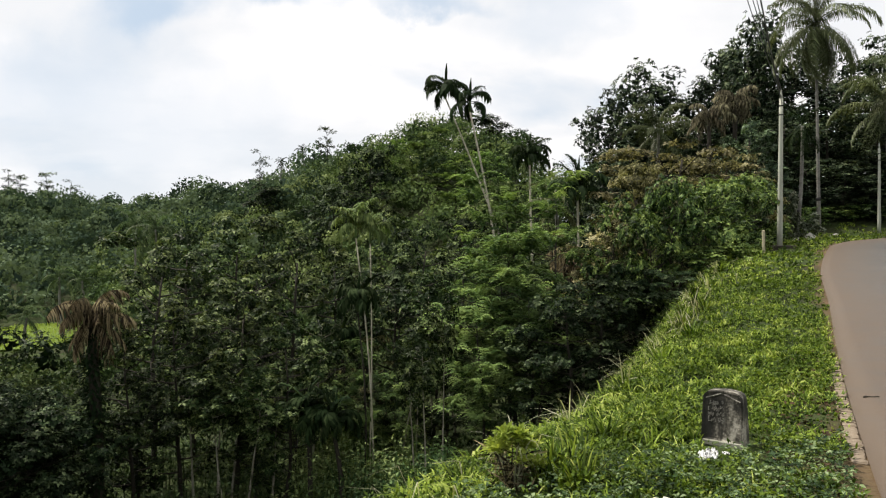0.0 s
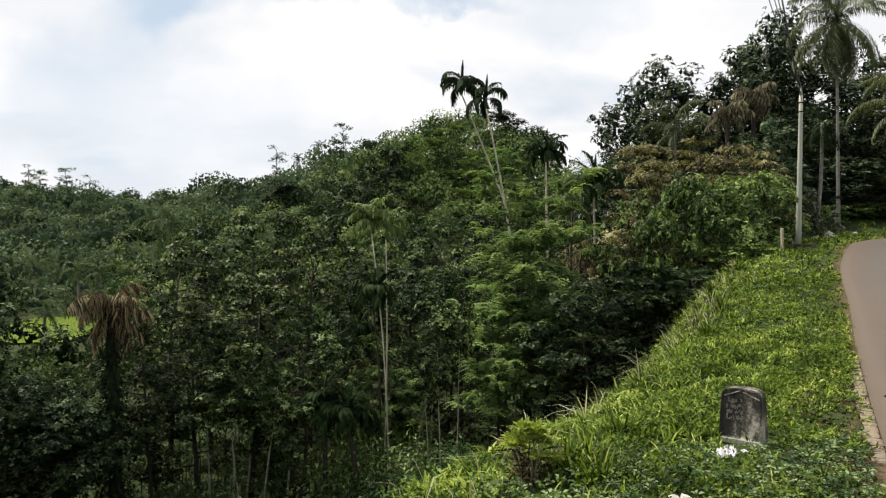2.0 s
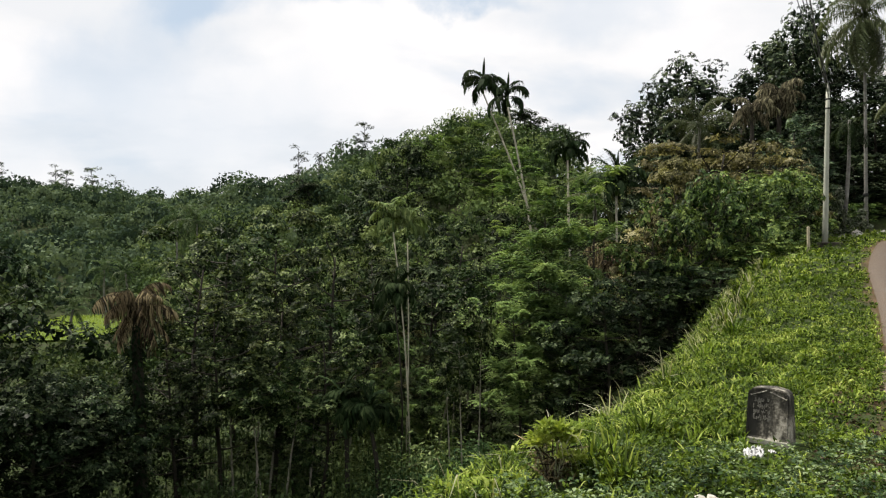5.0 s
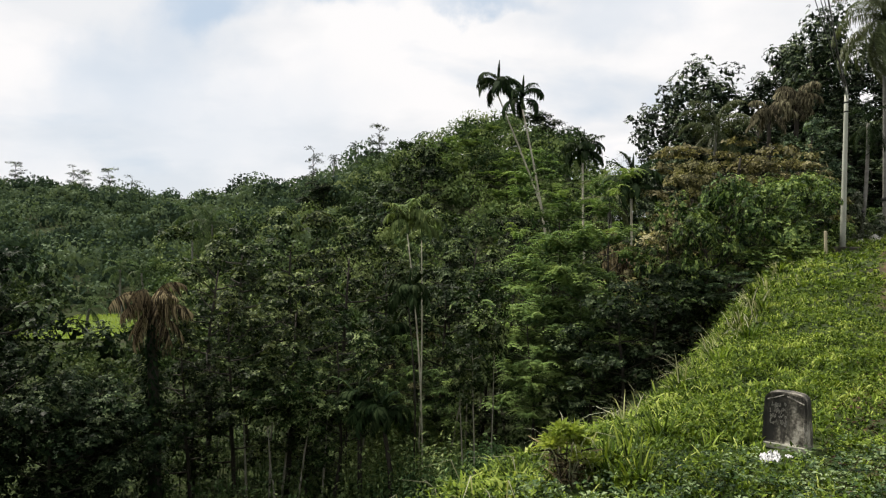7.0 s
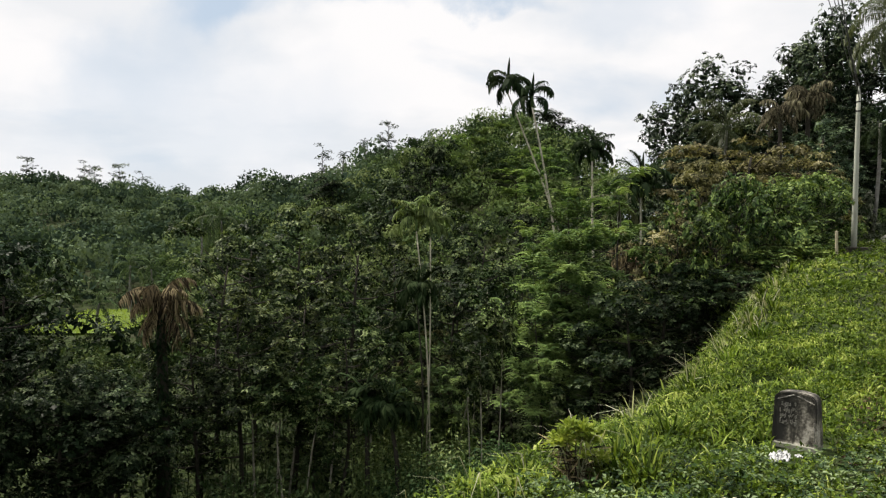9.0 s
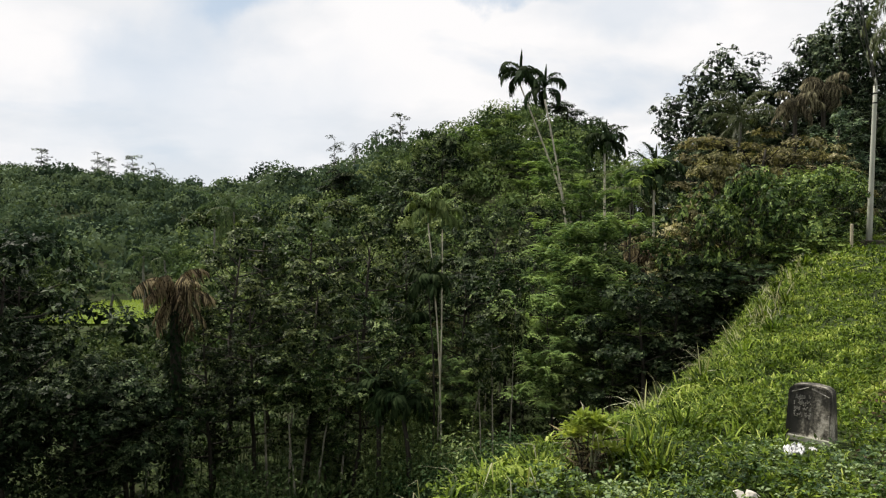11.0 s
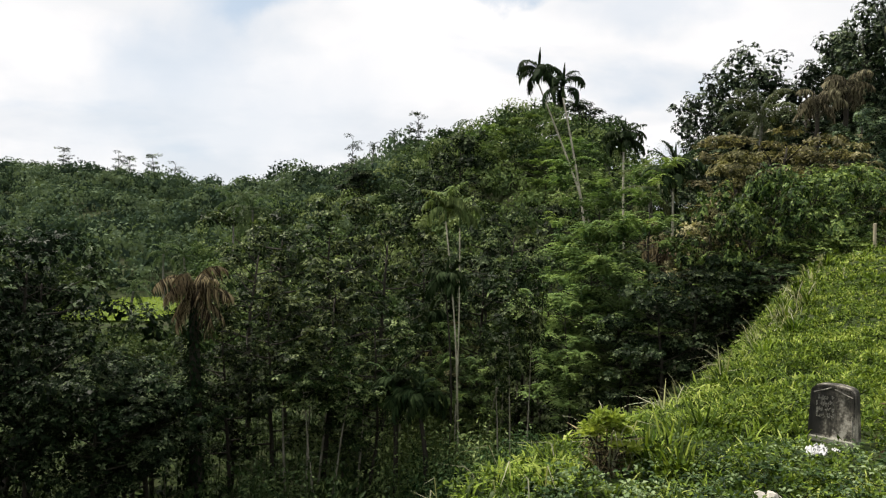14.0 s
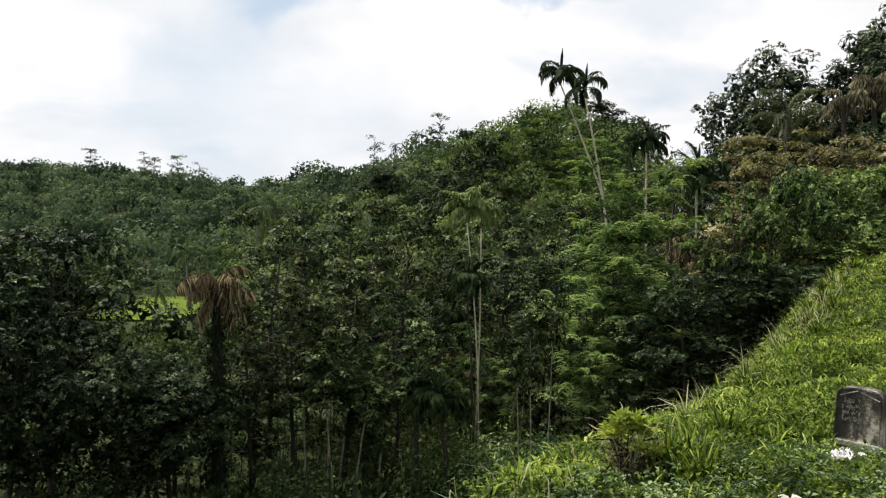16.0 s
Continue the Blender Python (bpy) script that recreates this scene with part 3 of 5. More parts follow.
def build_road():
    p, nrm = edge_frame()
    keep = (p[:, 1] > -120) & (p[:, 0] < 120)
    p, nrm = p[keep], nrm[keep]
    across = np.array([0.0, -0.3, -0.8, -1.6, -2.6, -3.6, -4.6, -5.2])
    xy = p[:, None] + nrm[:, None] * across[None, :, None]
    z = road_height(p[:, 1])[:, None] + 0.004 + 0.012 * np.sin(across * np.pi / 5.2)[None] * -1
    v = np.concatenate([xy, z[..., None]], -1)
    skirt = v[:, :1] - [0, 0, 0.12]
    v = np.concatenate([skirt, v, v[:, -1:] - [0, 0, 0.12]], 1)
    k, w = v.shape[:2]
    i, j = np.meshgrid(np.arange(k - 1), np.arange(w - 1), indexing="ij")
    q = np.stack([i * w + j, (i + 1) * w + j, (i + 1) * w + j + 1, i * w + j + 1], -1).reshape(-1, 4)
    me = mesh_of("road", v, quads=q[:, ::-1], smooth=False)
    uv = me.uv_layers.new(name="UVMap")
    u = np.concatenate([[0], -across / 5.2, [1]])
    idx = np.zeros(len(me.loops), np.int32)
    me.loops.foreach_get("vertex_index", idx)
    uv.data.foreach_set("uv", np.stack([u[idx % w], (idx // w) / 10.0], 1).astype(np.float32).ravel())
    ob = part("road", me, road_material())
    tagged(ob, "worn grey asphalt lane with brown silt along its edge", "road", kind="structure")


def build_field():
    rng = np.random.default_rng(5)
    xs, ys = np.linspace(-52, -37, 24), np.linspace(71, 93, 24)
    X, Y = np.meshgrid(xs, ys)
    Z = np.maximum(ground_height(X, Y), -8.4) + 0.25
    ny, nx = X.shape
    i, j = np.meshgrid(np.arange(ny - 1), np.arange(nx - 1), indexing="ij")
    q = np.stack([i * nx + j, i * nx + j + 1, (i + 1) * nx + j + 1, (i + 1) * nx + j], -1).reshape(-1, 4)
    ob = part("paddy_field", mesh_of("paddy_field", np.stack([X, Y, Z], -1), quads=q), M_PADDY)
    tagged(ob, "bright green paddy field on the valley floor", "field", kind="structure")
    n = 5000
    x, y = rng.uniform(-52, -37, n), rng.uniform(71, 93, n)
    p = Pile()
    p.blades(np.stack([x, y, np.maximum(ground_height(x, y), -8.4) + 0.24], 1), np.stack([rng.normal(0, .5, n), rng.normal(0, .5, n), np.zeros(n)], 1),
             rng.uniform(.2, .4, n), 0.07)
    tagged(part("paddy_plants", p, M_PADDY), "young bright green rice plants", "crop", kind="stuff")


build_ground()
build_road()
build_field()


# ---- trees ----
def crown_tree(seed, height, radius, base, limbs, leaf_count, leaf_len, clump, bark_r, droop=0.3, flat=0.75, wide=0.5, twigs=2, spray=False, heart=0.75):
    """Trunk with limbs, and a crown of leaf clumps at the limbs' ends. Returns two piles."""
    rng = np.random.default_rng(seed)
    wood, crown = Pile(), Pile()
    k = 7
    zz = np.linspace(0, height * 0.86, k)
    path = np.stack([np.cumsum(rng.normal(0, .03 * radius, k)), np.cumsum(rng.normal(0, .03 * radius, k)), zz], 1)
    path[:2, :2] *= 0.2
    wood.tube(path, np.linspace(bark_r, bark_r * 0.25, k), 6)
    zc, hc = (base + height) / 2, (height - base) / 2
    centres = [path[-1] + [0, 0, height * 0.08]]
    for i in range(limbs):
        tz = base * 0.85 + (height * 0.84 - base * 0.85) * (i + rng.uniform(0, 1)) / limbs
        start = np.array([np.interp(tz, zz, path[:, a]) for a in range(3)])
        ang = i * 2.4 + rng.uniform(-.5, .5)
        end_z = min(tz + rng.uniform(0.1, 0.5) * radius, height * 0.97)
        reach = radius * math.sqrt(max(0.12, 1 - ((end_z - zc) / (hc * 1.06)) ** 2)) * rng.uniform(0.55, 1.12)
        end = np.array([start[0] + math.cos(ang) * reach, start[1] + math.sin(ang) * reach, end_z])
        mid = (start + end) / 2 + [0, 0, -0.1 * reach] + rng.normal(0, .06 * radius, 3)
        u = np.linspace(0, 1, 5)[:, None]
        limb = (1 - u) ** 2 * start + 2 * u * (1 - u) * mid + u * u * end
        r0 = bark_r * 0.42 * (1 - 0.5 * tz / height)
        wood.tube(limb, np.linspace(r0, r0 * 0.25, 5), 4, False)
        for _ in range(twigs):
            w = rng.uniform(0.45, 1.0)
            at = (1 - w) ** 2 * start + 2 * w * (1 - w) * mid + w * w * end
            tip = at + rng.normal(0, 1, 3) * radius * np.array([0.24, 0.24, 0.15]) + [0, 0, 0.06 * radius]
            tip[2] = min(tip[2], height)
            wood.tube([at, (at + tip) / 2 + rng.normal(0, .05, 3), tip], [r0 * .3, r0 * .2, r0 * .1], 3, False)
            centres.append(tip)
    centres = np.array(centres)
    if spray:
        # feathery sprays: leaflets in two rows along arching stalks
        per, stalks = 24, leaf_count // 24
        home = rng.integers(0, len(centres), stalks)
        ang = rng.uniform(0, 2 * np.pi, stalks)
        rise = rng.uniform(0.1, 0.9, stalks)
        size = clump * rng.uniform(1.0, 2.2, stalks)
        u = np.tile(np.linspace(0.12, 1, per // 2).repeat(2), stalks)
        k = np.repeat(np.arange(stalks), per)
        way = np.stack([np.cos(ang), np.sin(ang), 0 * ang], 1)
        pos = centres[home][k] + way[k] * (u * size[k] * (0.45 + 0.45 * u))[:, None]
        pos[:, 2] += size[k] * ((0.9 + 0.9 * rise[k]) * u - (0.85 + 0.6 * rise[k]) * u ** 2.2)
        side = np.tile([1.0, -1.0], stalks * per // 2)
        lat = np.stack([-np.sin(ang), np.cos(ang), 0 * ang], 1)[k] * side[:, None]
        out = lat + way[k] * 0.6 + np.array([0, 0, -0.2]) + unit_rows(rng, len(k)) * 0.10
        length = leaf_len * (1.15 - 0.6 * u) * rng.uniform(0.8, 1.2, len(k))
        crown.leaves(pos, out, np.array([0, 0, 1.0]) + unit_rows(rng, len(k)) * 0.10, length, length * wide, tone=(0.5 * rng.uniform(0, 1, len(centres))[home] + 0.5 * rng.uniform(0, 1, stalks))[k])
        # dark cards paint the shade between the sprays
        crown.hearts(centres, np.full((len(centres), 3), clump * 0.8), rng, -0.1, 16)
        return wood, crown
    weight = rng.uniform(0.5, 1.5, len(centres))
    per = 6
    k = leaf_count // per
    pick = rng.choice(len(centres), k, p=weight / weight.sum())
    size = clump * (0.55 + 0.5 * weight)
    d = unit_rows(rng, k)
    d[:, 2] = np.where(d[:, 2] < -0.25, -d[:, 2], d[:, 2])
    off = d * rng.uniform(0.6, 1.1, k)[:, None] * size[pick][:, None]
    off[:, 2] *= flat
    normal = np.array([0, 0, 0.6]) + d * 0.8 + unit_rows(rng, k) * 0.5
    crown.rosettes(centres[pick] + off, normal, leaf_len * rng.uniform(0.7, 1.3, k), wide, rng, per, droop,
                   0.35 * rng.uniform(0, 1, len(centres))[pick] + 0.65 * rng.uniform(0, 1, k))
    # dark cards paint the shade inside each clump
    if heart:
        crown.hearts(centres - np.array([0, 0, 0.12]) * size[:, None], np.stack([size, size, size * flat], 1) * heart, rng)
    return wood, crown


def tree_thing(name, label, category, group, piles, leaf_mat, bark_mat):
    ob = new(name)
    tagged(ob, label, category, group)
    part("trunk", piles[0].mesh("trunk", True), bark_mat, ob)
    part("crown", piles[1].mesh("crown"), leaf_mat, ob)
    return ob


def tier_tree(seed, height, radius, tiers):
    """A thin straight tree with flat plates of leaves on short level branches, open between them."""
    rng = np.random.default_rng(seed)
    wood, crown = Pile(), Pile()
    lean = rng.normal(0, .55, 2)
    wood.tube([(0, 0, 0), (lean[0] * .3, lean[1] * .3, height * .5), (lean[0], lean[1], height)], [0.16, 0.11, 0.05], 6, False)
    for i in range(tiers):
        u = 0.42 + 0.56 * (i + rng.uniform(-.5, .9)) / tiers
        at = np.array([lean[0] * u, lean[1] * u, height * u])
        reach = radius * rng.uniform(0.5, 1.1) * (1.15 - 0.75 * abs(u - 0.65))
        a = i * 2.4 + rng.uniform(-.6, .6)
        end = at + [math.cos(a) * reach, math.sin(a) * reach, reach * rng.uniform(.05, .75)]
        wood.tube([at, (at + end) / 2 + [0, 0, .08 * reach], end], [0.07, 0.05, 0.03], 3, False)
        k = 22
        q, w = rng.uniform(0, 2 * np.pi, k), np.sqrt(rng.uniform(0, 1, k)) * reach * rng.uniform(0.45, 0.95)
        pos = end + np.stack([np.cos(q) * w, np.sin(q) * w, rng.normal(0, .16, k) - 0.2 * w], 1) - (end - at) * 0.25
        crown.rosettes(pos, np.array([0, 0, 1.0]) + unit_rows(rng, k) * .3, 0.36 * rng.uniform(.7, 1.3, k), 0.55, rng, 5, 0.25, rng.uniform(0, 1))
    return wood, crown


def stand(name, label, category, group, kinds, leaf_mat, bark_mat, rows, seed, base_h, base_r, tilt=2, make=crown_tree):
    """Plants trees of a kind: rows of x, y, height, crown radius."""
    rng = np.random.default_rng(seed)
    protos = []
    for i, (x, y, h, r) in enumerate(rows):
        m = Matrix.Translation((x, y, ground_at(x, y) - 0.1)) @ pose(0, 0, 0, rng.normal(0, tilt), rng.normal(0, tilt), rng.uniform(0, 360))
        size = Matrix.Diagonal((r / base_r, r / base_r, h / base_h, 1))
        if i < len(kinds):
            ob = tree_thing(name, label, category, group, make(*kinds[i]), leaf_mat, bark_mat)
            ob.matrix_basis = m @ size
            protos.append(ob)
        else:
            ob = copy_thing(protos[i % len(protos)], Matrix.Identity(4))
            ob.matrix_basis = m @ size


DARK_ROWS = [
    (-12.9, 25, 5.1, 1.7), (-10.8, 27, 5.3, 1.5), (-12.5, 23, 5.2, 1.7), (-16.3, 22, 9.6, 3), (-16.9, 24, 8.8, 2.2), (-12.6, 21, 5.9, 2),
    (-12, 23, 5.3, 1.9), (-12.1, 22, 5.7, 1.9), (-13.4, 22.4, 5.6, 1.8), (-19.5, 23, 9.4, 2.8), (-15.5, 20, 7.4, 2), (-13.9, 20, 7.1, 1.8), (-2.4, 38, 8.4, 2.3), (5, 31, 4.4, 2), (6.8, 31, 3.2, 2),
    (-0.6, 33, 6.4, 1.9), (7.2, 45, 8.2, 2.4), (9.6, 46, 7.8, 2.4), (9.1, 41, 5.7, 2.2), (5.5, 43, 7.6, 2.3), (-3.2, 52, 11.1, 2.6),
    (1.4, 52, 11.3, 2.6), (8.3, 62, 10.3, 2.6), (10.2, 58, 9.9, 2.4), (8.2, 50, 9, 2.4), (9.1, 29, 1.4, 1.3), (8.4, 31, 3.3, 1.5),
    (6.9, 31, 5.2, 1.6), (7.3, 30, 3.6, 1.4), (4.6, 27, 5.4, 1.8), (5.9, 28.5, 4.8, 1.8), (3.4, 27.5, 4.6, 1.6)]
OLIVE_ROWS = [
    (-11.4, 30, 9.8, 2.7), (-10.7, 33, 10.6, 2.8), (-8.9, 34, 10.9, 2.9), (-6.5, 33, 10.6, 2.7), (-5.3, 36, 9.8, 2.4), (-9.3, 27, 8, 2.2),
    (-7.6, 28, 8.4, 2.4), (-5.6, 27, 7.3, 2), (-10.5, 26, 7.2, 1.9), (-1.4, 42, 10.7, 2.8), (0.2, 37, 8.5, 2), (-3.8, 36, 4.8, 1.4),
    (-1.5, 34, 4.6, 1.4), (-4.4, 32, 4.4, 1.3), (-5.7, 29, 4.1, 1.3), (-6.9, 28, 3.9, 1.2), (-2.2, 31, 3.6, 1.2), (-0.1, 32, 4.1, 1.4)]
# the last three stand in for a bright clearing behind the areca trunks
FRESH_ROWS = [(3.0, 31, 10.9, 2.8), (1.8, 31, 10.4, 2.2), (4.7, 33, 10.7, 2.4), (1.6, 29, 7.3, 1.8), (3.5, 29, 6.9, 2), (2.7, 30, 8.6, 2.1), (-2.7, 92, 8.9, 3.4), (4, 76, 9.1, 2.8), (6.3, 70, 7.6, 2.6), (8.1, 60, 11.3, 2.4), (0.9, 80, 8.4, 2.8), (-6.2, 100, 8.1, 3.2), (-2.8, 30.5, 5.8, 1.2), (-1.9, 30, 4.8, 1), (-4.1, 31, 4.8, 1)]
VINE_ROWS = [
    (11.7, 34, 4.1, 2.6), (14.9, 38, 3.8, 2.1), (9.9, 33, 5.9, 2.3), (8.6, 32, 5.2, 2.0), (13.2, 34.8, 3.3, 1.7), (10.8, 31.5, 1.4, 1.9), (12.3, 32.5, 1.1, 1.5),
    (14.3, 36, 2.7, 1.6), (21.5, 47, 2.3, 1.2), (23.7, 49, 1.3, 1.3), (25.7, 50, 1, 1.3), (27.1, 50, 1, 1.4), (28.6, 50, 1.1, 1.4)]
# the last one stands in for the same clearing's yellowish brown
BROWN_ROWS = [
    (12.5, 40, 10.3, 4.2), (9.5, 38, 9.5, 3), (16.1, 43, 7.5, 2.6), (10.9, 39, 9.7, 2.8), (8, 37, 8, 2.2), (7.2, 33.5, 7.6, 2.1), (14.9, 43, 8.4, 2.6),
    (-3.4, 37, 5.2, 1.6)]
PALE_ROWS = [
    (20.6, 44.5, 3.1, 0.5), (22, 45, 1.7, 0.5), (20.7, 44, 1.3, 0.4)]
TALL_ROWS = [
    (29.2, 60, 9.4, 3.4), (32.7, 62, 10, 3.4), (36.5, 63, 9.9, 3.4), (27.9, 61, 10.5, 3), (37.2, 60, 7.9, 3.4), (24.5, 59, 10.1, 3),
    (28.6, 58, 4.6, 3.4), (31.6, 58, 4.4, 3.4), (26.1, 58, 4.4, 3.2), (34.7, 58, 5.1, 3.4), (23.5, 58, 6, 3), (20.7, 60, 10.5, 3),
    (13.8, 58, 14.9, 3), (15.4, 60, 14.6, 3.2), (17.8, 60, 12.9, 3.2), (13.3, 62, 12.5, 2.2), (13.6, 57, 11.7, 3), (15.9, 57, 10, 3),
    (11.8, 55, 10.6, 2.2), (23, 58, 13.8, 2.6), (22.5, 60, 11.7, 2.2), (25.8, 60, 13.5, 2.4), (35, 62, 12.1, 2.8), (30.3, 57, 9.2, 2.8),
    (26.8, 53, 6.6, 2.6), (29.3, 51, 7, 2.6), (24.2, 53, 7.3, 2.5), (24.4, 51, 4.1, 2), (26.7, 51, 3.5, 2.3), (28.4, 50, 3.4, 2.2),
    (18.3, 54, 10, 2.4), (23.3, 59, 15.2, 2.8), (24.8, 61, 14.4, 2.6), (21.8, 61, 13.2, 2.4)]
ROUND_ROWS = [(-8.4, 88, 11.6, 3.9), (6.4, 98, 6, 3.6), (-12.6, 92, 9.2, 4), (-27, 120, 8.3, 4.5)]
SPARSE_ROWS = [(-21.1, 140, 10.8, 1.3), (-39.7, 165, 11.4, 1.5), (-23.1, 140, 9.6, 1.1), (-118.5, 230, 13.6, 2.3), (-131.0, 230, 12.6, 2.1), (-126.5, 228, 11.6, 2.0),
    (-150.0, 230, 12.6, 2.2), (-112.0, 228, 10.8, 1.8)]
SLENDER_ROWS = [
    (-8, 27, 5.7, 1), (-7.7, 27.5, 6, 1), (-6.9, 26.5, 5.8, 0.9), (-0.4, 33, 8.6, 1.1), (0.7, 35, 8.6, 1), (-1.9, 30, 6.8, 0.9), (-5.1, 29, 8, 1),
    (-8.8, 27, 5.6, 0.9), (-6.1, 27, 5.5, 0.9), (-1.1, 31, 5.7, 0.8), (-12.3, 24.5, 4.5, 0.8), (-14.2, 25, 4.6, 0.9), (-0.55, 26.2, 6.8, 0.7), (-0.95, 26.8, 6.2, 0.6), (-0.05, 27.5, 8, 0.6), (-7.4, 26, 5.4, 0.8)]


def filler_rows(seed, count, y0, y1, th0, th1):
    """Trees scattered over the valley floor and the foot of the hill, spaced apart."""
    rng = np.random.default_rng(seed)
    rows = []
    for _ in range(count * 30):
        if len(rows) >= count:
            break
        y = rng.uniform(y0, y1)
        x = rng.uniform(th0, th1) * y
        if any((x - a) ** 2 + (y - b) ** 2 < 9.5 for a, b, _, _ in rows) or (x < -30 and y > 50):
            continue
        g = ground_at(x, y)
        top = 1.6 + (np.interp(y, [38, 58], [-0.01, 0.03]) - 0.05 * (x / y < -0.34)) * y + rng.uniform(-1.6, 0.6)
        if top - g > 2.5:
            rows.append((x, y, min(top - g, 13), rng.uniform(1.9, 2.9)))
    return rows


stand("broadleaf_tree", "dark green broadleaf tree standing on the valley floor", "tree", "valley trees",
      [(11, 8, 2.4, 1.8, 16, 5000, 0.175, 0.56, 0.14, 0.3, 0.75, 0.55), (12, 8, 2.4, 1.2, 17, 5000, 0.17, 0.53, 0.12, 0.3, 0.75, 0.55), (13, 8, 2.4, 2.2, 16, 5000, 0.175, 0.56, 0.13, 0.3, 0.75, 0.55)],
      M_DARK, M_BARK, [r for r in DARK_ROWS if r[0] >= -8] + filler_rows(3, 3, 37, 56, -0.4, 0.22), 31, 8, 2.4)
stand("broadleaf_tree", "dark small-leaved tree on the slope below the road", "tree", "valley trees",
      [(14, 8, 2.4, 2.6, 18, 8400, 0.145, 0.60, 0.13, 0.3, 0.75, 0.55, 2, False, 1.1), (15, 8, 2.4, 2.4, 19, 8400, 0.14, 0.60, 0.12, 0.3, 0.75, 0.55, 2, False, 1.1)],
      M_DARK, M_BARK, [r for r in DARK_ROWS if r[0] < -8], 41, 8, 2.4)
stand("rubber_tree", "olive green tree with thin dark branches and glossy leaves", "tree", "valley trees",
      [(21, 10, 2.7, 2.6, 17, 5400, 0.165, 0.53, 0.13, 0.3, 0.75, 0.55, 2, False, 0.9), (22, 10, 2.7, 3.0, 18, 5400, 0.16, 0.53, 0.12, 0.3, 0.75, 0.55, 2, False, 0.9), (23, 10, 2.7, 2.0, 18, 5400, 0.165, 0.51, 0.13, 0.3, 0.75, 0.55, 2, False, 0.9)],
      M_OLIVE, M_BARK, OLIVE_ROWS + filler_rows(7, 3, 37, 56, -0.4, 0.22), 32, 10, 2.7)
stand("feathery_tree", "fresh green feathery tree with arching plumes of fine leaflets", "tree", "feathery trees",
      [(41, 9, 2.0, 1.6, 18, 9600, 0.19, 0.52, 0.08, 0.5, 0.5, 0.5, 2, True), (42, 9, 2.0, 1.8, 17, 9600, 0.19, 0.52, 0.08, 0.5, 0.5, 0.5, 2, True)],
      M_FRESH, M_BARK, FRESH_ROWS, 33, 9, 2.0)
stand("vine_covered_bush", "dense bush covered by glossy green creepers", "bush", "roadside bushes",
      [(51, 3, 2.0, 0.1, 22, 7200, 0.105, 0.44, 0.07, 0.3, 0.8, 0.65), (52, 3, 2.0, 0.1, 21, 7200, 0.105, 0.46, 0.07, 0.3, 0.8, 0.65)],
      M_VINE, M_BARK, VINE_ROWS, 34, 3, 2.0)
stand("pale_leaved_shrub", "small shrub with pale variegated leaves by the palm trunks", "shrub", "pale shrubs",
      [(55, 2, 0.7, 0.1, 9, 900, 0.16, 0.24, 0.03, 0.3, 0.8, 0.5)], M_PALE_LEAF, M_BARK, PALE_ROWS, 40, 2, 0.7)
stand("brown_leaved_tree", "spreading tree with yellowish brown leaves in tiers", "tree", "brown-leaved trees",
      [(61, 9, 3.0, 2.2, 20, 6000, 0.17, 0.72, 0.16, 0.2, 0.36), (62, 9, 3.0, 1.6, 18, 5600, 0.17, 0.70, 0.13, 0.2, 0.36)],
      M_BROWN, M_BARK, BROWN_ROWS, 35, 9, 3.0)
stand("tall_forest_tree", "tall dark forest tree with a ragged crown on the hillside", "tree", "hillside trees",
      [(71, 12, 2.7, 1.2, 24, 5400, 0.20, 0.85, 0.18, 0.6, 1.0, 0.55, 2, False, 1.1), (72, 12, 2.7, 1.6, 24, 5400, 0.20, 0.85, 0.18, 0.6, 1.0, 0.55, 2, False, 1.1), (73, 12, 2.7, 0.8, 24, 5200, 0.18, 0.85, 0.16, 0.6, 1.0, 0.55, 2, False, 1.05)],
      M_TALL, M_BARK, TALL_ROWS, 36, 12, 2.7)
stand("creeper_clad_tree", "tree wrapped in bluish green creepers beside the pole", "tree", "creeper-clad trees",
      [(85, 8, 1.5, 0.5, 24, 6500, 0.14, 0.46, 0.10, 0.5, 1.0, 0.6, 2, False, 1.1), (86, 8, 1.5, 0.4, 22, 6000, 0.14, 0.46, 0.10, 0.5, 1.0, 0.6, 2, False, 1.1)],
      M_CREEPER, M_BARK, [(18.2, 44.5, 8.0, 1.6), (19.5, 46.5, 8.4, 1.5), (17.6, 45.5, 6.6, 1.5)], 42, 8, 1.5)
stand("round_dark_tree", "large round dark green tree on the hill", "tree", "hill trees",
      [(75, 10, 4.0, 1.0, 22, 8000, 0.28, 1.15, 0.2, 0.2, 0.7, 0.6)], M_DARK, M_BARK, ROUND_ROWS, 37, 10, 4.0)
stand("sparse_tree", "thin sparse-leaved tree standing above the ridge", "tree", "ridge trees",
      [(77, 9, 2.0, 11), (78, 9, 2.0, 9), (80, 9, 2.0, 12)], M_TALL, M_BARK, SPARSE_ROWS, 38, 9, 2.0, 2, tier_tree)
stand("slender_tree", "slender tree with a bare pale stem", "tree", "slender trees",
      [(79, 7, 1.0, 5.0, 8, 900, 0.19, 0.40, 0.055, 0.3, 0.6, 0.5, 3)], M_OLIVE, M_STEM_BARK, SLENDER_ROWS, 39, 7, 1.0, 5)


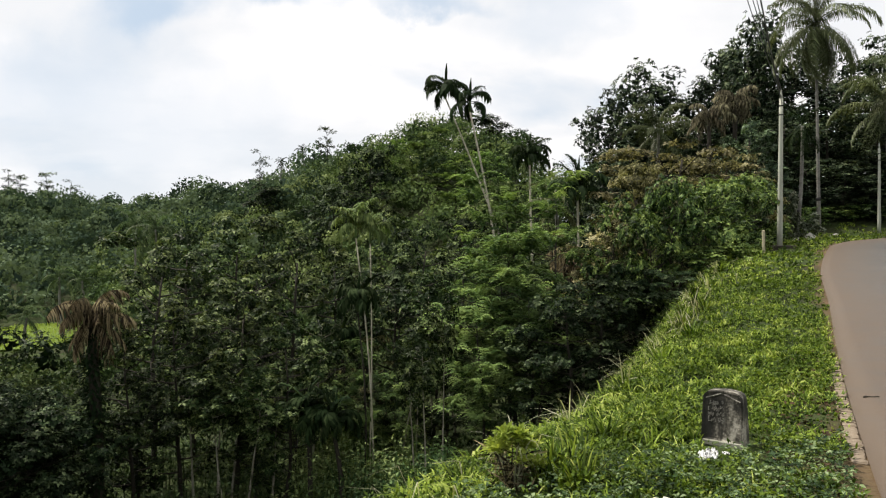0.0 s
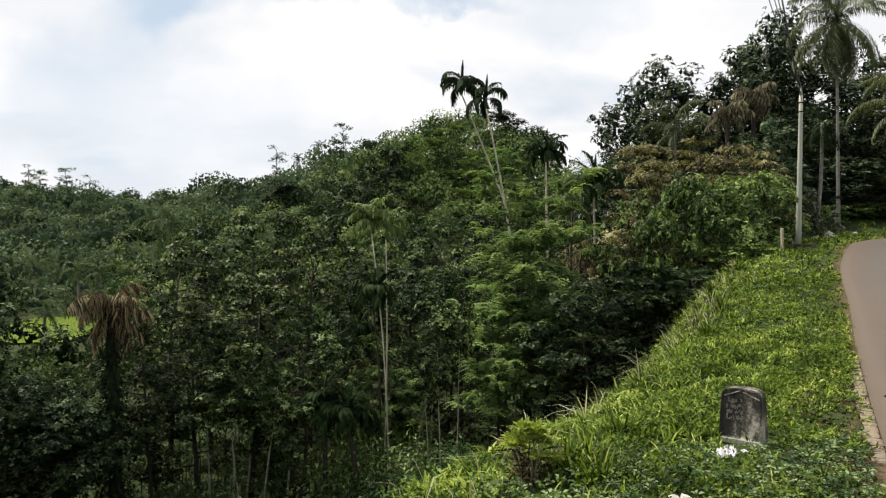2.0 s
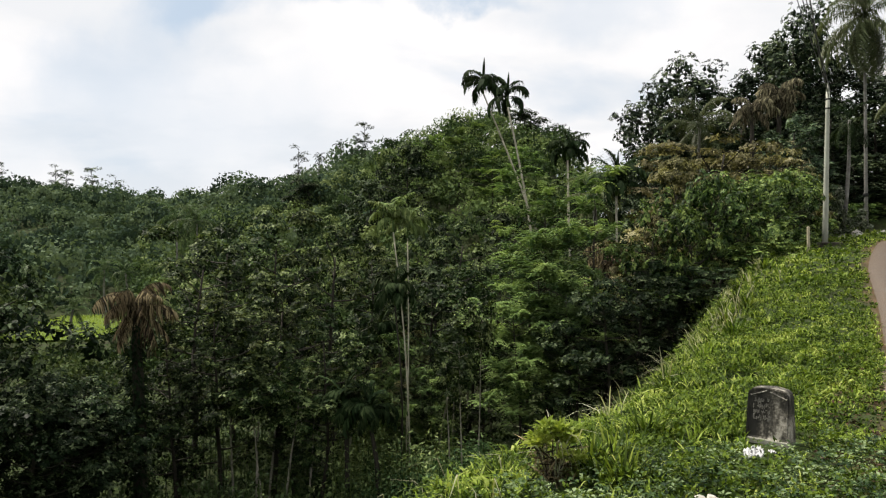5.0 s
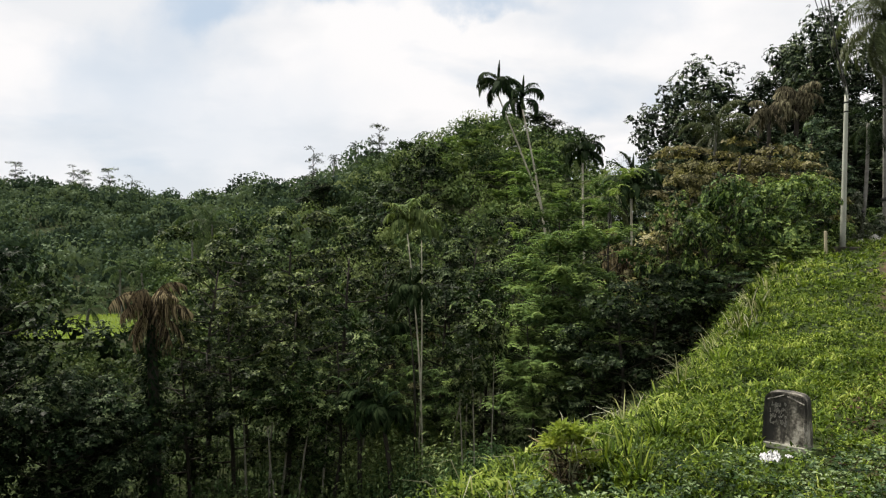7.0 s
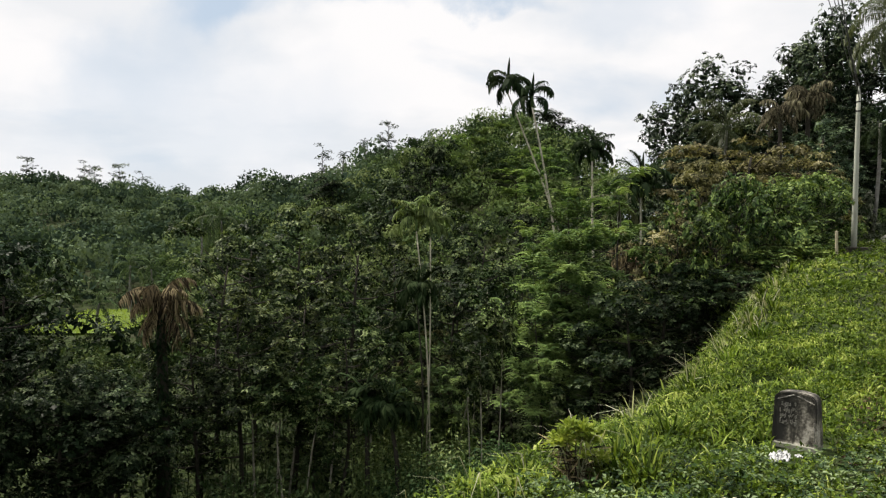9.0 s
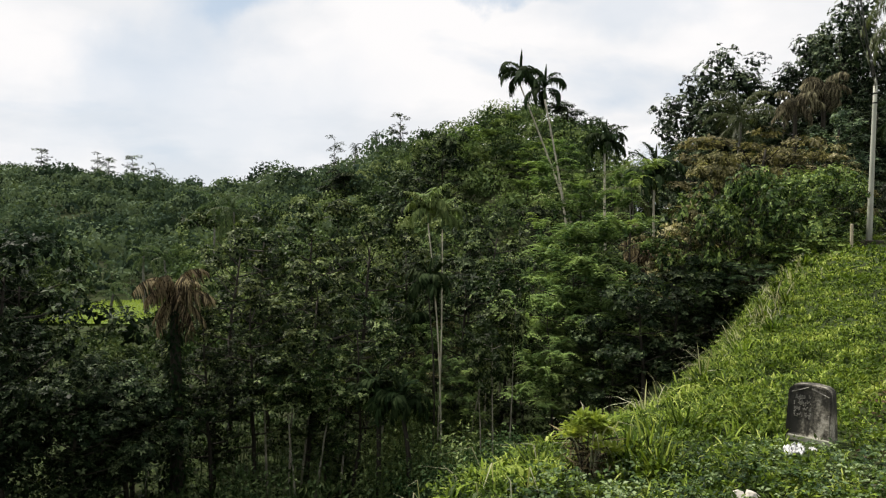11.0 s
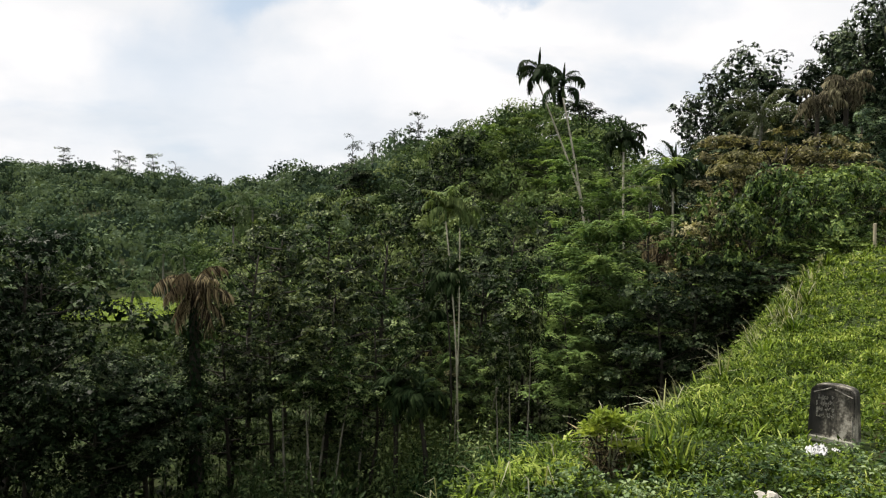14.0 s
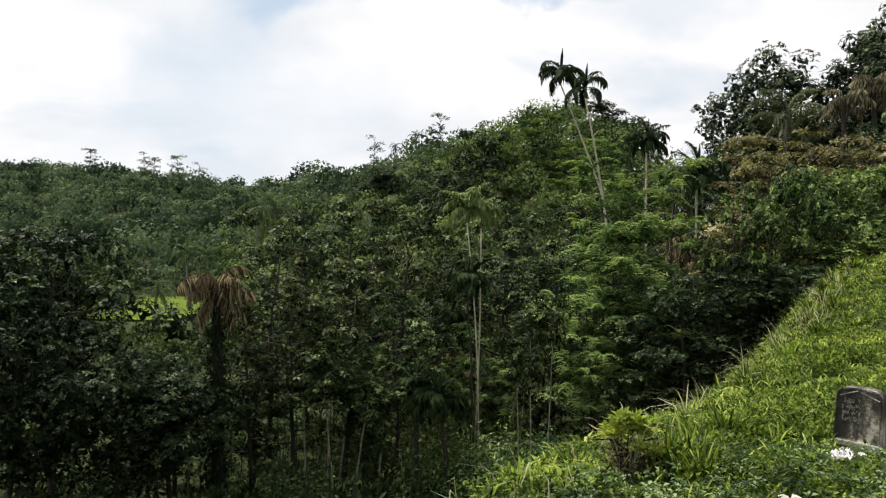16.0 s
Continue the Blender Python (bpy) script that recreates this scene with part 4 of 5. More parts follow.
# ---- palms ----
def frond_mesh(name, seed, length, leaflet, count, lift, sag, hang, ragged=0.15, width=0.05, sweep=0.5, limp=0.0):
    """A pinnate frond along +x: an arching midrib with leaflets on both sides."""
    rng = np.random.default_rng(seed)
    p = Pile()
    u = np.linspace(0, 1, 9)
    ang = np.radians(lift - sag * u ** 1.3)
    step = length / 8
    x = np.concatenate([[0], np.cumsum(np.cos(ang[:-1]) * step)])
    z = np.concatenate([[0], np.cumsum(np.sin(ang[:-1]) * step)])
    path = np.stack([x, 0.05 * length * u ** 2 * rng.uniform(-1, 1), z], 1)
    p.tube(path, np.linspace(0.03, 0.006, 9) * (length / 2.5) ** 0.5, 4)
    for side in (-1, 1):
        w = np.linspace(0.14, 0.99, count) + rng.uniform(-.008, .008, count)
        c = np.stack([np.interp(w, u, path[:, a]) for a in range(3)], 1)
        t = np.stack([np.interp(w, u, np.gradient(path[:, a])) for a in range(3)], 1)
        t /= np.linalg.norm(t, axis=1)[:, None]
        lat = np.array([0, side, 0.0])
        L = leaflet * np.sin(np.pi * np.clip(0.16 + 0.80 * w, 0, 1)) ** 0.6 * rng.uniform(1 - ragged, 1 + ragged, count)
        d1 = lat * (1.2 - 0.7 * sweep) + t * sweep + np.array([0, 0, 0.18 - 0.35 * hang - 1.3 * limp]) + rng.normal(0, .08, (count, 3))
        d1 /= np.linalg.norm(d1, axis=1)[:, None]
        d2 = d1 * (1 - 0.75 * hang) + np.array([0, 0, -1.35 * hang]) + rng.normal(0, .06, (count, 3))
        d2 /= np.linalg.norm(d2, axis=1)[:, None]
        m = c + d1 * L[:, None] * 0.45
        e = m + d2 * L[:, None] * 0.55
        wv = np.cross(d1, np.array([0, 0, 1.0]))
        wv /= np.linalg.norm(wv, axis=1)[:, None]
        wv = wv * width * 0.5
        v = np.stack([c - wv * 0.5, c + wv * 0.5, m + wv, m - wv, e], 1)
        b = np.arange(count)[:, None] * 5
        p.add(v, np.concatenate([b + [0, 1, 2], b + [0, 2, 3], b + [3, 2, 4]], 1).reshape(-1, 3))
    return p.mesh(name)


FRONDS = {
    "areca": [frond_mesh("areca_frond", s, 1.75, 0.62, 17, lift, sag, hang, 0.35, 0.13, 0.8, limp) for s, lift, sag, hang, limp in ((1, 84, 60, .4, 0), (2, 74, 190, .8, .3), (3, 40, 165, .9, .5))],
    "tall_areca": [frond_mesh("areca_frond", s, 1.7, 0.55, 27, lift, sag, hang, 0.45, 0.085, 0.75, limp) for s, lift, sag, hang, limp in ((31, 80, 70, .5, 0), (32, 62, 150, .8, .2), (33, 30, 140, .9, .4))],
    "coco": [frond_mesh("coconut_frond", s, 4.4, 1.0, 62, lift, sag, hang, 0.3, 0.052) for s, lift, sag, hang in ((4, 62, 125, .8), (5, 32, 125, .92), (6, -12, 80, .96))],
    "dead": [frond_mesh("dead_frond", s, 2.2, 0.78, 30, lift, sag, hang, 0.75, 0.065, 0.2, limp) for s, lift, sag, hang, limp in ((7, 52, 118, .96, .9), (8, 12, 85, .98, 1.1), (9, -38, 45, .98, 1.2))],
}


FROND_KIT = {}


def frond_of(kind, which, mat):
    """The frond's mesh in that material, shared by all palms that wear it."""
    key = (kind, which, mat.name)
    if key not in FROND_KIT:
        FROND_KIT[key] = FRONDS[kind][which].copy()
        FROND_KIT[key].materials.append(mat)
    return FROND_KIT[key]


def palm(name, label, x, y, height, lean, kind, rings, frond_mat, trunk_mat, trunk_r, seed, spear=True, shaft=None, group="", curve=0.3, size=1.0):
    """A palm: slender trunk, crownshaft, and rings of (count, lift, frond shape)."""
    rng = np.random.default_rng(seed)
    ob = new(name)
    tagged(ob, label, "palm", group)
    ob.location = (x, y, ground_at(x, y) - 0.1)
    u = np.linspace(0, 1, 12)
    dx = math.tan(radians(lean)) * height
    bend = curve * np.sin(np.pi * u)
    path = np.stack([dx * u + bend * rng.uniform(-1, 1), bend * rng.uniform(-1, 1), height * u], 1)
    p = Pile()
    p.tube(path, trunk_r * (1.25 - 0.45 * u + 0.35 * np.exp(-u * 14)), 9)
    part("trunk", p.mesh("trunk", True), trunk_mat, ob)
    top = path[-1]
    if shaft:
        p = Pile()
        s = np.linspace(0, 1, 5)
        p.tube(np.stack([top[0] + 0 * s, top[1] + 0 * s, top[2] - 0.05 + s * 0.75 * size], 1), trunk_r * np.array([1.0, 1.5, 1.4, 1.0, 0.6]), 8)
        part("crownshaft", p.mesh("crownshaft", True), shaft, ob, "smooth green crownshaft")
    base = top + np.array([0, 0, 0.55 * size if shaft else 0.0])
    a = rng.uniform(0, 360)
    for count, tilt, which in rings:
        for i in range(count):
            a += 137.5 + rng.uniform(-14, 14)
            m = pose(base[0], base[1], base[2] + rng.uniform(-.1, .1) * size, 0, -tilt + rng.uniform(-1, 1) * (13 if kind == "dead" else 9), a) @ pose(0, 0, 0, rng.uniform(-1, 1) * (10 if kind == "dead" else 25), 0, 0)
            part("frond", frond_of(kind, which, frond_mat), frond_mat, ob, m=m @ Matrix.Scale(size * rng.uniform(.72 if kind == "dead" else .85, 1.12), 4))
    if spear:
        p = Pile()
        lean_up = 0.68 if frond_mat is M_FROND_DK else 0.55
        p.tube([base, base + [0.02, 0, 0.7 * size * lean_up], base + [0.05, 0.02, 1.3 * size * lean_up], base + [0.09, 0.03, 1.95 * size * lean_up]],
               [0.05 * size, 0.075 * size, 0.07 * size, 0.02], 6)
        part("spear_leaf", p, frond_mat, ob, "unopened upright leaf")
    return ob


M_SHAFT = leaf_material("crownshaft_green", [(0.1, (0.07, 0.11, 0.03)), (0.9, (0.13, 0.18, 0.06))], 0.4, 0.0)
ARECA_ROWS = [(6.45, 70, 16.5, -21.2), (5.21, 67, 16.6, -10), (6.49, 50, 14.4, -3.3), (7.43, 40, 10.85, -2), (-2.57, 28.5, 10.7, -3.9), 
    (-2.86, 29.2, 10.5, 0.4), (-2.97, 28, 8, -1.3), (-4.18, 33, 5.9, -1.9), (-3.52, 25.5, 4, -2.1), (-4.55, 26, 4.3, -0.7)]
for i, (x, y, h, lean) in enumerate(ARECA_ROWS):
    # all but two wear the shaded frond copy; later ones a dark trunk
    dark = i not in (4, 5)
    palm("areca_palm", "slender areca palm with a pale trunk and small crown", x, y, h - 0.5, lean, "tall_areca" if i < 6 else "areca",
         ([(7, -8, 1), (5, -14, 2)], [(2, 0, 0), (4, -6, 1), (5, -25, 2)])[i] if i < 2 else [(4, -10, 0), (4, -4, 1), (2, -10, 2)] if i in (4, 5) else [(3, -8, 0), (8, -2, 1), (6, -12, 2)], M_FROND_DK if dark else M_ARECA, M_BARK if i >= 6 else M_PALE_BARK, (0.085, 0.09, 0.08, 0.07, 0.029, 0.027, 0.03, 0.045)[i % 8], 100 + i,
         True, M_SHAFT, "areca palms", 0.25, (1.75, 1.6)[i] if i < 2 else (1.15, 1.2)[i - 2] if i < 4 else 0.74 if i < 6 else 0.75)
COCO_ROWS = [(23.68, 48, 13.2, -1), (20.78, 45, 7.22, 3.4)]
for i, (x, y, h, lean) in enumerate(COCO_ROWS):
    ob = palm("coconut_palm", ("tall coconut palm with a full crown and black rodent band", "grey coconut palm with a thin crown and black rodent band")[i],
              x, y, h, lean, "coco", [(7, 14, 0), (10, 0, 1), (11, -22, 2), (10, -50, 2)] if i == 0 else [(3, 10, 0), (5, -20, 2), (4, -50, 2)], (M_COCO, M_FROND_DK)[i], M_COCO_BARK, (0.092, 0.105)[i], 200 + i, True, None,
              "roadside coconut palms", 0.15, 0.94 if i == 0 else 0.5)
    band = Pile()
    band.tube([(math.tan(radians(lean)) * z, 0, z) for z in (2.05, 2.12, 2.19, 2.26)], [0.15, 0.155, 0.155, 0.15], 12)
    part("rodent_band", band.mesh("rodent_band", True), M_GUARD, ob, "black sheet band round the trunk")
HILL_COCO_ROWS = [(-38.32, 95, 11.8, -0), (-32.67, 90, 11.6, -6.3), (-39.87, 80, 6.7, -3.4), (-36.54, 78, 6.2, -3.8), (-37.11, 68, 3.7, -0), 
    (14.97, 53, 10.8, 0), (31.78, 52, 9, -1.5), (29.2, 50, 7.5, -1), (6.84, 42, 10.8, -3.4), (-26.5, 145, 9.0, -1.5), (-31.9, 150, 8.0, 1.5)]
for i, (x, y, h, lean) in enumerate(HILL_COCO_ROWS):
    # skyline palms wear the shaded copy as silhouettes
    palm("coconut_palm", "green coconut palm with arching fronds among the trees", x, y, h, lean, "coco", [(5, 14, 0), (6, 0, 1), (5, -18, 2)],
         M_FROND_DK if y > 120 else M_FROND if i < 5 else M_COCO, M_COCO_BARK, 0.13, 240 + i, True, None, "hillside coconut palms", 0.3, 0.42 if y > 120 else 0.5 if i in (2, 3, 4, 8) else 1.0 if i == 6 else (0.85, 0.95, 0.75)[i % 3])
DEAD_ROWS = [(-11.1, 24.5, 7.5, -1.7), (17.46, 50, 10.6, 0), (19.35, 51, 10.1, 0.9), (6.5, 39.5, 7.5, 1.0), (20.3, 53, 9.8, 0.5)]
for i, (x, y, h, lean) in enumerate(DEAD_ROWS):
    ob = palm("withered_palm", "withered palm with hanging brown fronds and thick dark trunk", x, y, h, lean, "dead", [(4, 16, 0), (6, 0, 0), (8, 0, 1), (9, 0, 2)] if i == 0 else [(4, -4, 0), (8, -4, 1), (9, 0, 2)],
         M_DRAPE if i in (1, 2, 4) else M_DEAD, M_BARK, 0.19 if i == 0 else 0.14, 300 + i, False, None, "withered palms", 0.2, 0.68 if i == 0 else 0.82 if i < 3 or i == 4 else 0.7)
    if i == 0:
        rng = np.random.default_rng(310)
        n = 1500
        z, a = rng.uniform(0.2, h * 0.93, n), rng.uniform(0, 2 * np.pi, n)
        r = 0.18 + 0.20 * rng.uniform(0, 1, n) ** 2
        way = np.stack([np.cos(a), np.sin(a), rng.uniform(-1.2, -0.1, n)], 1)
        p = Pile()
        L = rng.uniform(0.10, 0.30, n)
        p.leaves(np.stack([np.cos(a) * r + math.tan(radians(lean)) * z, np.sin(a) * r, z], 1), way, way + np.array([0, 0, 1.6]), L, L * 0.4, tone=rng.uniform(-0.3, 0.5, n))
        part("creeper", p, M_FROND_DK, ob, "dark ferns and creepers clinging to the trunk")


# ---- woods on the hills ----
def far_woods(name, label, seed, count, th0, th1, y0, y1, leaf, per, mat, hmin, hmax, rmin, rmax, low=False, close=0.0):
    """Woods seen from afar: crowns set apart from each other, each a dome with lobes on it."""
    rng = np.random.default_rng(seed)
    y = np.sqrt(rng.uniform(y0 ** 2, y1 ** 2, count * 7))
    x = rng.uniform(th0, th1, count * 7) * y
    far = np.interp(x / y, [-0.73, -0.41, -0.21, -0.018, 0.07, 0.16, 0.27, 0.457], [250, 225, 175, 130, 114, 98, 78, 72])
    field = (x / y > -0.63) & (x / y < -0.45) & (y > (69 if low else 55)) & (y < 95)
    keep = (y < far * 1.03) & ~field
    x, y = x[keep], y[keep]
    r = rng.uniform(rmin, rmax, len(x))
    taken = []
    for i in range(len(x)):
        if len(taken) >= count:
            break
        t = np.array(taken, int)
        if not taken or ((x[t] - x[i]) ** 2 + (y[t] - y[i]) ** 2 > (0.40 * (r[t] + r[i])) ** 2).all():
            taken.append(i)
    x, y, r = x[taken], y[taken], r[taken]
    k, lobes = len(x), 8
    h = hmin + (hmax - hmin) * rng.uniform(0, 1, k) ** 1.6
    top = np.stack([x, y, ground_height(x, y) + h], 1)
    shape = np.stack([np.ones(k), np.ones(k), rng.uniform(0.65, 1.05, k)], 1)
    out = unit_rows(rng, k * lobes)
    out[:, 2] = np.abs(out[:, 2]) * 1.35 - 0.55
    c = np.repeat(top, lobes, 0) + out * np.repeat(r, lobes)[:, None] * np.repeat(shape, lobes, 0) * 0.72
    rl = np.repeat(r, lobes) * rng.uniform(0.3, 0.52, k * lobes)
    c, rl = np.vstack([c, top]), np.concatenate([rl, r * 0.82])
    flat = np.vstack([np.repeat(shape, lobes, 0), shape])
    tone = rng.uniform(0.05, 0.95, k)
    tone = np.concatenate([np.repeat(tone, lobes) + rng.normal(0, .12, k * lobes), tone])
    share = np.maximum(1, (per / (lobes + 2.2) * np.concatenate([np.ones(k * lobes), np.full(k, 2.2)]))).astype(int)
    d = unit_rows(rng, int(share.sum()))
    d[:, 2] = np.abs(d[:, 2]) * 1.15 - 0.4
    pos = np.repeat(c, share, 0) + d * np.repeat(rl, share)[:, None] * np.repeat(flat, share, 0) * rng.uniform(0.82 + 0.1 * close, 1.06 - 0.04 * close, len(d))[:, None]
    L = leaf * rng.uniform(0.6, 1.5, len(d)) * (np.linalg.norm(pos[:, :2], axis=1) / 90) ** 0.4
    p = Pile()
    # dark cards paint the shade inside each far crown
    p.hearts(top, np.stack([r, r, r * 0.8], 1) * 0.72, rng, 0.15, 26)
    way = unit_rows(rng, len(d))
    way -= d * (way * d).sum(1)[:, None] * close
    p.leaves(pos, d * 0.25 * (1 - close) + way * 0.8, np.array([0, 0, 0.3]) + unit_rows(rng, len(d)) * 0.16 + d * (1.6 + close), L, L * 0.8, fold=0.25 * (1 - close), tone=np.repeat(tone, share))
    tagged(part(name, p, mat), label, "woods", kind="stuff")


far_woods("hill_woods", "dense mixed green woods covering the near hill", 81, 600, -0.45, 0.33, 50, 135, 0.28, 310, M_HILL, 1.0, 5.6, 1.6, 3.6, False, 0.4)
far_woods("distant_woods", "woods covering the distant ridge, greyed as by haze", 82, 620, -0.95, -0.12, 94, 260, 0.45, 270, M_FARHILL_HAZED, 0.4, 5.4, 3.0, 6.4, False, 0.9)
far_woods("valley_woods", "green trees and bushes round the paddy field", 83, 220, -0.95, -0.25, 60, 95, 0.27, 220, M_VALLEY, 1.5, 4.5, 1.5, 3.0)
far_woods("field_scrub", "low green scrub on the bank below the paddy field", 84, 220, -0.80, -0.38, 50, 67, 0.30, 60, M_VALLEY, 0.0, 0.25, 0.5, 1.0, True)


# ---- undergrowth, grass and weeds ----
def undergrowth(seed, count):
    rng = np.random.default_rng(seed)
    y = 20 + 36 * rng.uniform(0, 1, count) ** 1.7
    x = rng.uniform(-0.85, 0.45, count) * y
    s, _ = edge_place(x, y)
    keep = s > 9.5
    x, y = x[keep], y[keep]
    z = ground_height(x, y)
    k, n = len(x), 32
    r = rng.uniform(0.4, 1.1, k)
    d = unit_rows(rng, k * n)
    d[:, 2] = np.abs(d[:, 2])
    pos = np.repeat(np.stack([x, y, z], 1), n, 0) + d * np.repeat(r, n)[:, None] * np.array([1, 1, 1.3])
    L = rng.uniform(0.15, 0.34, k * n)
    p = Pile()
    p.leaves(pos, d + unit_rows(rng, k * n) * 0.6, np.array([0, 0, 1]) + unit_rows(rng, k * n) * 0.6, L, L * 0.45)
    tagged(part("undergrowth", p, M_OLIVE), "dark green undergrowth below the trees", "undergrowth", kind="stuff")


undergrowth(91, 1000)


def saplings(seed, count, y0, y1, th0, th1, h0, h1, mat):
    """Young leafy growth between the stems of the valley trees."""
    rng = np.random.default_rng(seed)
    y = rng.uniform(y0, y1, count)
    x = rng.uniform(th0, th1, count) * y
    s, _ = edge_place(x, y)
    x, y = x[s > 9], y[s > 9]
    k, n = len(x), 44
    h = rng.uniform(h0, h1, k)
    u = rng.uniform(0.25, 1, (k, n))
    d = unit_rows(rng, k * n)
    d[:, 2] *= 0.3
    pos = np.repeat(np.stack([x, y, ground_height(x, y)], 1), n, 0) + d * (np.repeat(h, n) * 0.28 * rng.uniform(0.3, 1, k * n))[:, None]
    pos[:, 2] += (u * h[:, None]).ravel()
    L = rng.uniform(0.10, 0.22, k * n)
    p = Pile()
    p.leaves(pos, d + unit_rows(rng, k * n) * 0.5 - np.array([0, 0, 0.3]), np.array([0, 0, 1]) + unit_rows(rng, k * n) * 0.5, L, L * 0.42, tone=np.repeat(rng.uniform(0, 1.2, k), n))
    for i in range(k):
        z = ground_at(x[i], y[i])
        p.tube([(x[i], y[i], z - 0.1), (x[i] + 0.06, y[i], z + h[i] * 0.5), (x[i], y[i] + 0.05, z + h[i])], [0.025, 0.018, 0.006], 4, False)
    tagged(part("saplings", p, mat), "leafy green saplings growing between the tree stems", "saplings", kind="stuff")


saplings(92, 260, 23, 37, -0.5, -0.03, 0.6, 2.6, M_UNDER)
# saplings in the sunlit leaf colour brighten a stretch that the trees shade
saplings(93, 200, 25, 32, -0.20, -0.035, 0.8, 3.2, M_SAPLING)
saplings(94, 150, 24, 28, -0.15, 0.01, 0.7, 2.4, M_UNDER)
saplings(95, 40, 29, 33, -0.18, -0.13, 2.0, 4.4, M_SAPLING)


def along_edge(rng, n, y0, y1, s0, s1, power=1.0):
    """Random places beside the road: y range along the edge, s out from it."""
    p, nrm = edge_frame()
    u = y0 + (y1 - y0) * rng.uniform(0, 1, n) ** power
    i = np.interp(u, p[:, 1][: np.argmax(p[:, 1])], np.arange(np.argmax(p[:, 1])))
    s = rng.uniform(s0, s1, n)
    a = np.arange(len(p))
    x = np.interp(i, a, p[:, 0]) + np.interp(i, a, nrm[:, 0]) * s
    y = np.interp(i, a, p[:, 1]) + np.interp(i, a, nrm[:, 1]) * s
    return x, y, s


def clear_of_stone(x, y):
    return ((np.abs(x - 2.36) > 0.22) | (np.abs(y - 6.30) > 0.22)) & ((x - 14.9) ** 2 + (y - 33.3) ** 2 > 1.1) & ((x - 0.51) ** 2 + (y - 5.45) ** 2 > 0.05) & ((x - 20.5) ** 2 + (y - 42.6) ** 2 > 0.8) & ((x - 1.38) ** 2 + (y - 4.78) ** 2 > 0.012) & ((x - 1.97) ** 2 + (y - 5.58) ** 2 > 0.014)


def lushness(x, y):
    """Patches where the verge grows taller and denser, 0 to 1."""
    return np.clip(0.5 + 0.35 * np.sin(1.9 * x + 1.6 * np.sin(1.1 * y)) * np.sin(1.5 * y + 0.8 * np.sin(2.3 * x)) + 0.3 * np.sin(5.1 * x + 1.0) * np.sin(4.7 * y), 0, 1)


def verge_grass(seed):
    rng = np.random.default_rng(seed)
    p = Pile()
    for n, y0, y1, s0, s1, lo, hi, w in ((36000, 2.5, 11, 0.06, 3.6, 0.12, 0.30, 0.0165), (34000, 2.5, 14, 0.06, 3.6, 0.10, 0.16, 0.0195), (30000, 4.0, 14, 2.4, 5.4, 0.16, 0.30, 0.024), (8000, 3.0, 16, 5.0, 8.0, 0.2, 0.36, 0.03), (42000, 8, 22, 0.05, 6.0, 0.10, 0.22, 0.021),
                                         (28000, 20, 44, 0.05, 7.0, 0.12, 0.26, 0.034), (2600, -1.5, 32, 2.4, 4.8, 0.22, 0.36, 0.020), (20000, -8, 3.0, 0.06, 6.0, 0.12, 0.28, 0.024)):
        x, y, s = (np.repeat(a, 9) for a in along_edge(rng, n // 9, y0, y1, s0, s1))
        n = len(x)
        turn, out = rng.uniform(0, 2 * np.pi, n), np.abs(rng.normal(0, 0.010 + 1.1 * w, n))
        x, y = x + np.cos(turn) * out, y + np.sin(turn) * out
        mood = np.repeat(rng.normal(0, .30, n // 9), 9)
        lush = np.clip(lushness(x, y) + mood, 0, 1)
        keep = (rng.uniform(0, 1, n) < np.clip((s - 0.02 + 0.4 * (lush - 0.5) - 0.10 * (y < 6.8) + 0.10 * (y > 7.2)) / 0.3, 0.05, 1) * (0.45 + 0.75 * lush) * np.where((y < 6.1) & (s < 2.5), 0.45, 1)) & clear_of_stone(x, y)
        x, y, s, lush, turn = x[keep], y[keep], s[keep], lush[keep], turn[keep]
        k = len(x)
        L = rng.uniform(lo, hi, k) * (0.34 + 0.42 * np.clip(s / 2.5, 0, 1.8)) * (0.55 + 0.9 * lush) * np.where((s > 1.9) & (y < 6.5), 0.7, 1)
        a = turn + rng.normal(0, .5, k)
        lean = np.stack([np.cos(a), np.sin(a), 0 * a], 1) * rng.uniform(0.3, 1.5 if lo < 0.2 else 1.0, k)[:, None]
        (p.curled if w < 0.018 else p.blades)(np.stack([x, y, ground_height(x, y) - 0.01], 1), lean, L, w * rng.uniform(0.6, 1.4, k), rng.uniform(0.3, 1.2, k),
                 tone=np.clip(0.75 * lush + rng.normal(0, .25, k) + 0.04, 0, 1.1))
    tagged(part("grass", p, M_GRASS), "lush bright green grass on the road verge", "grass", kind="stuff")


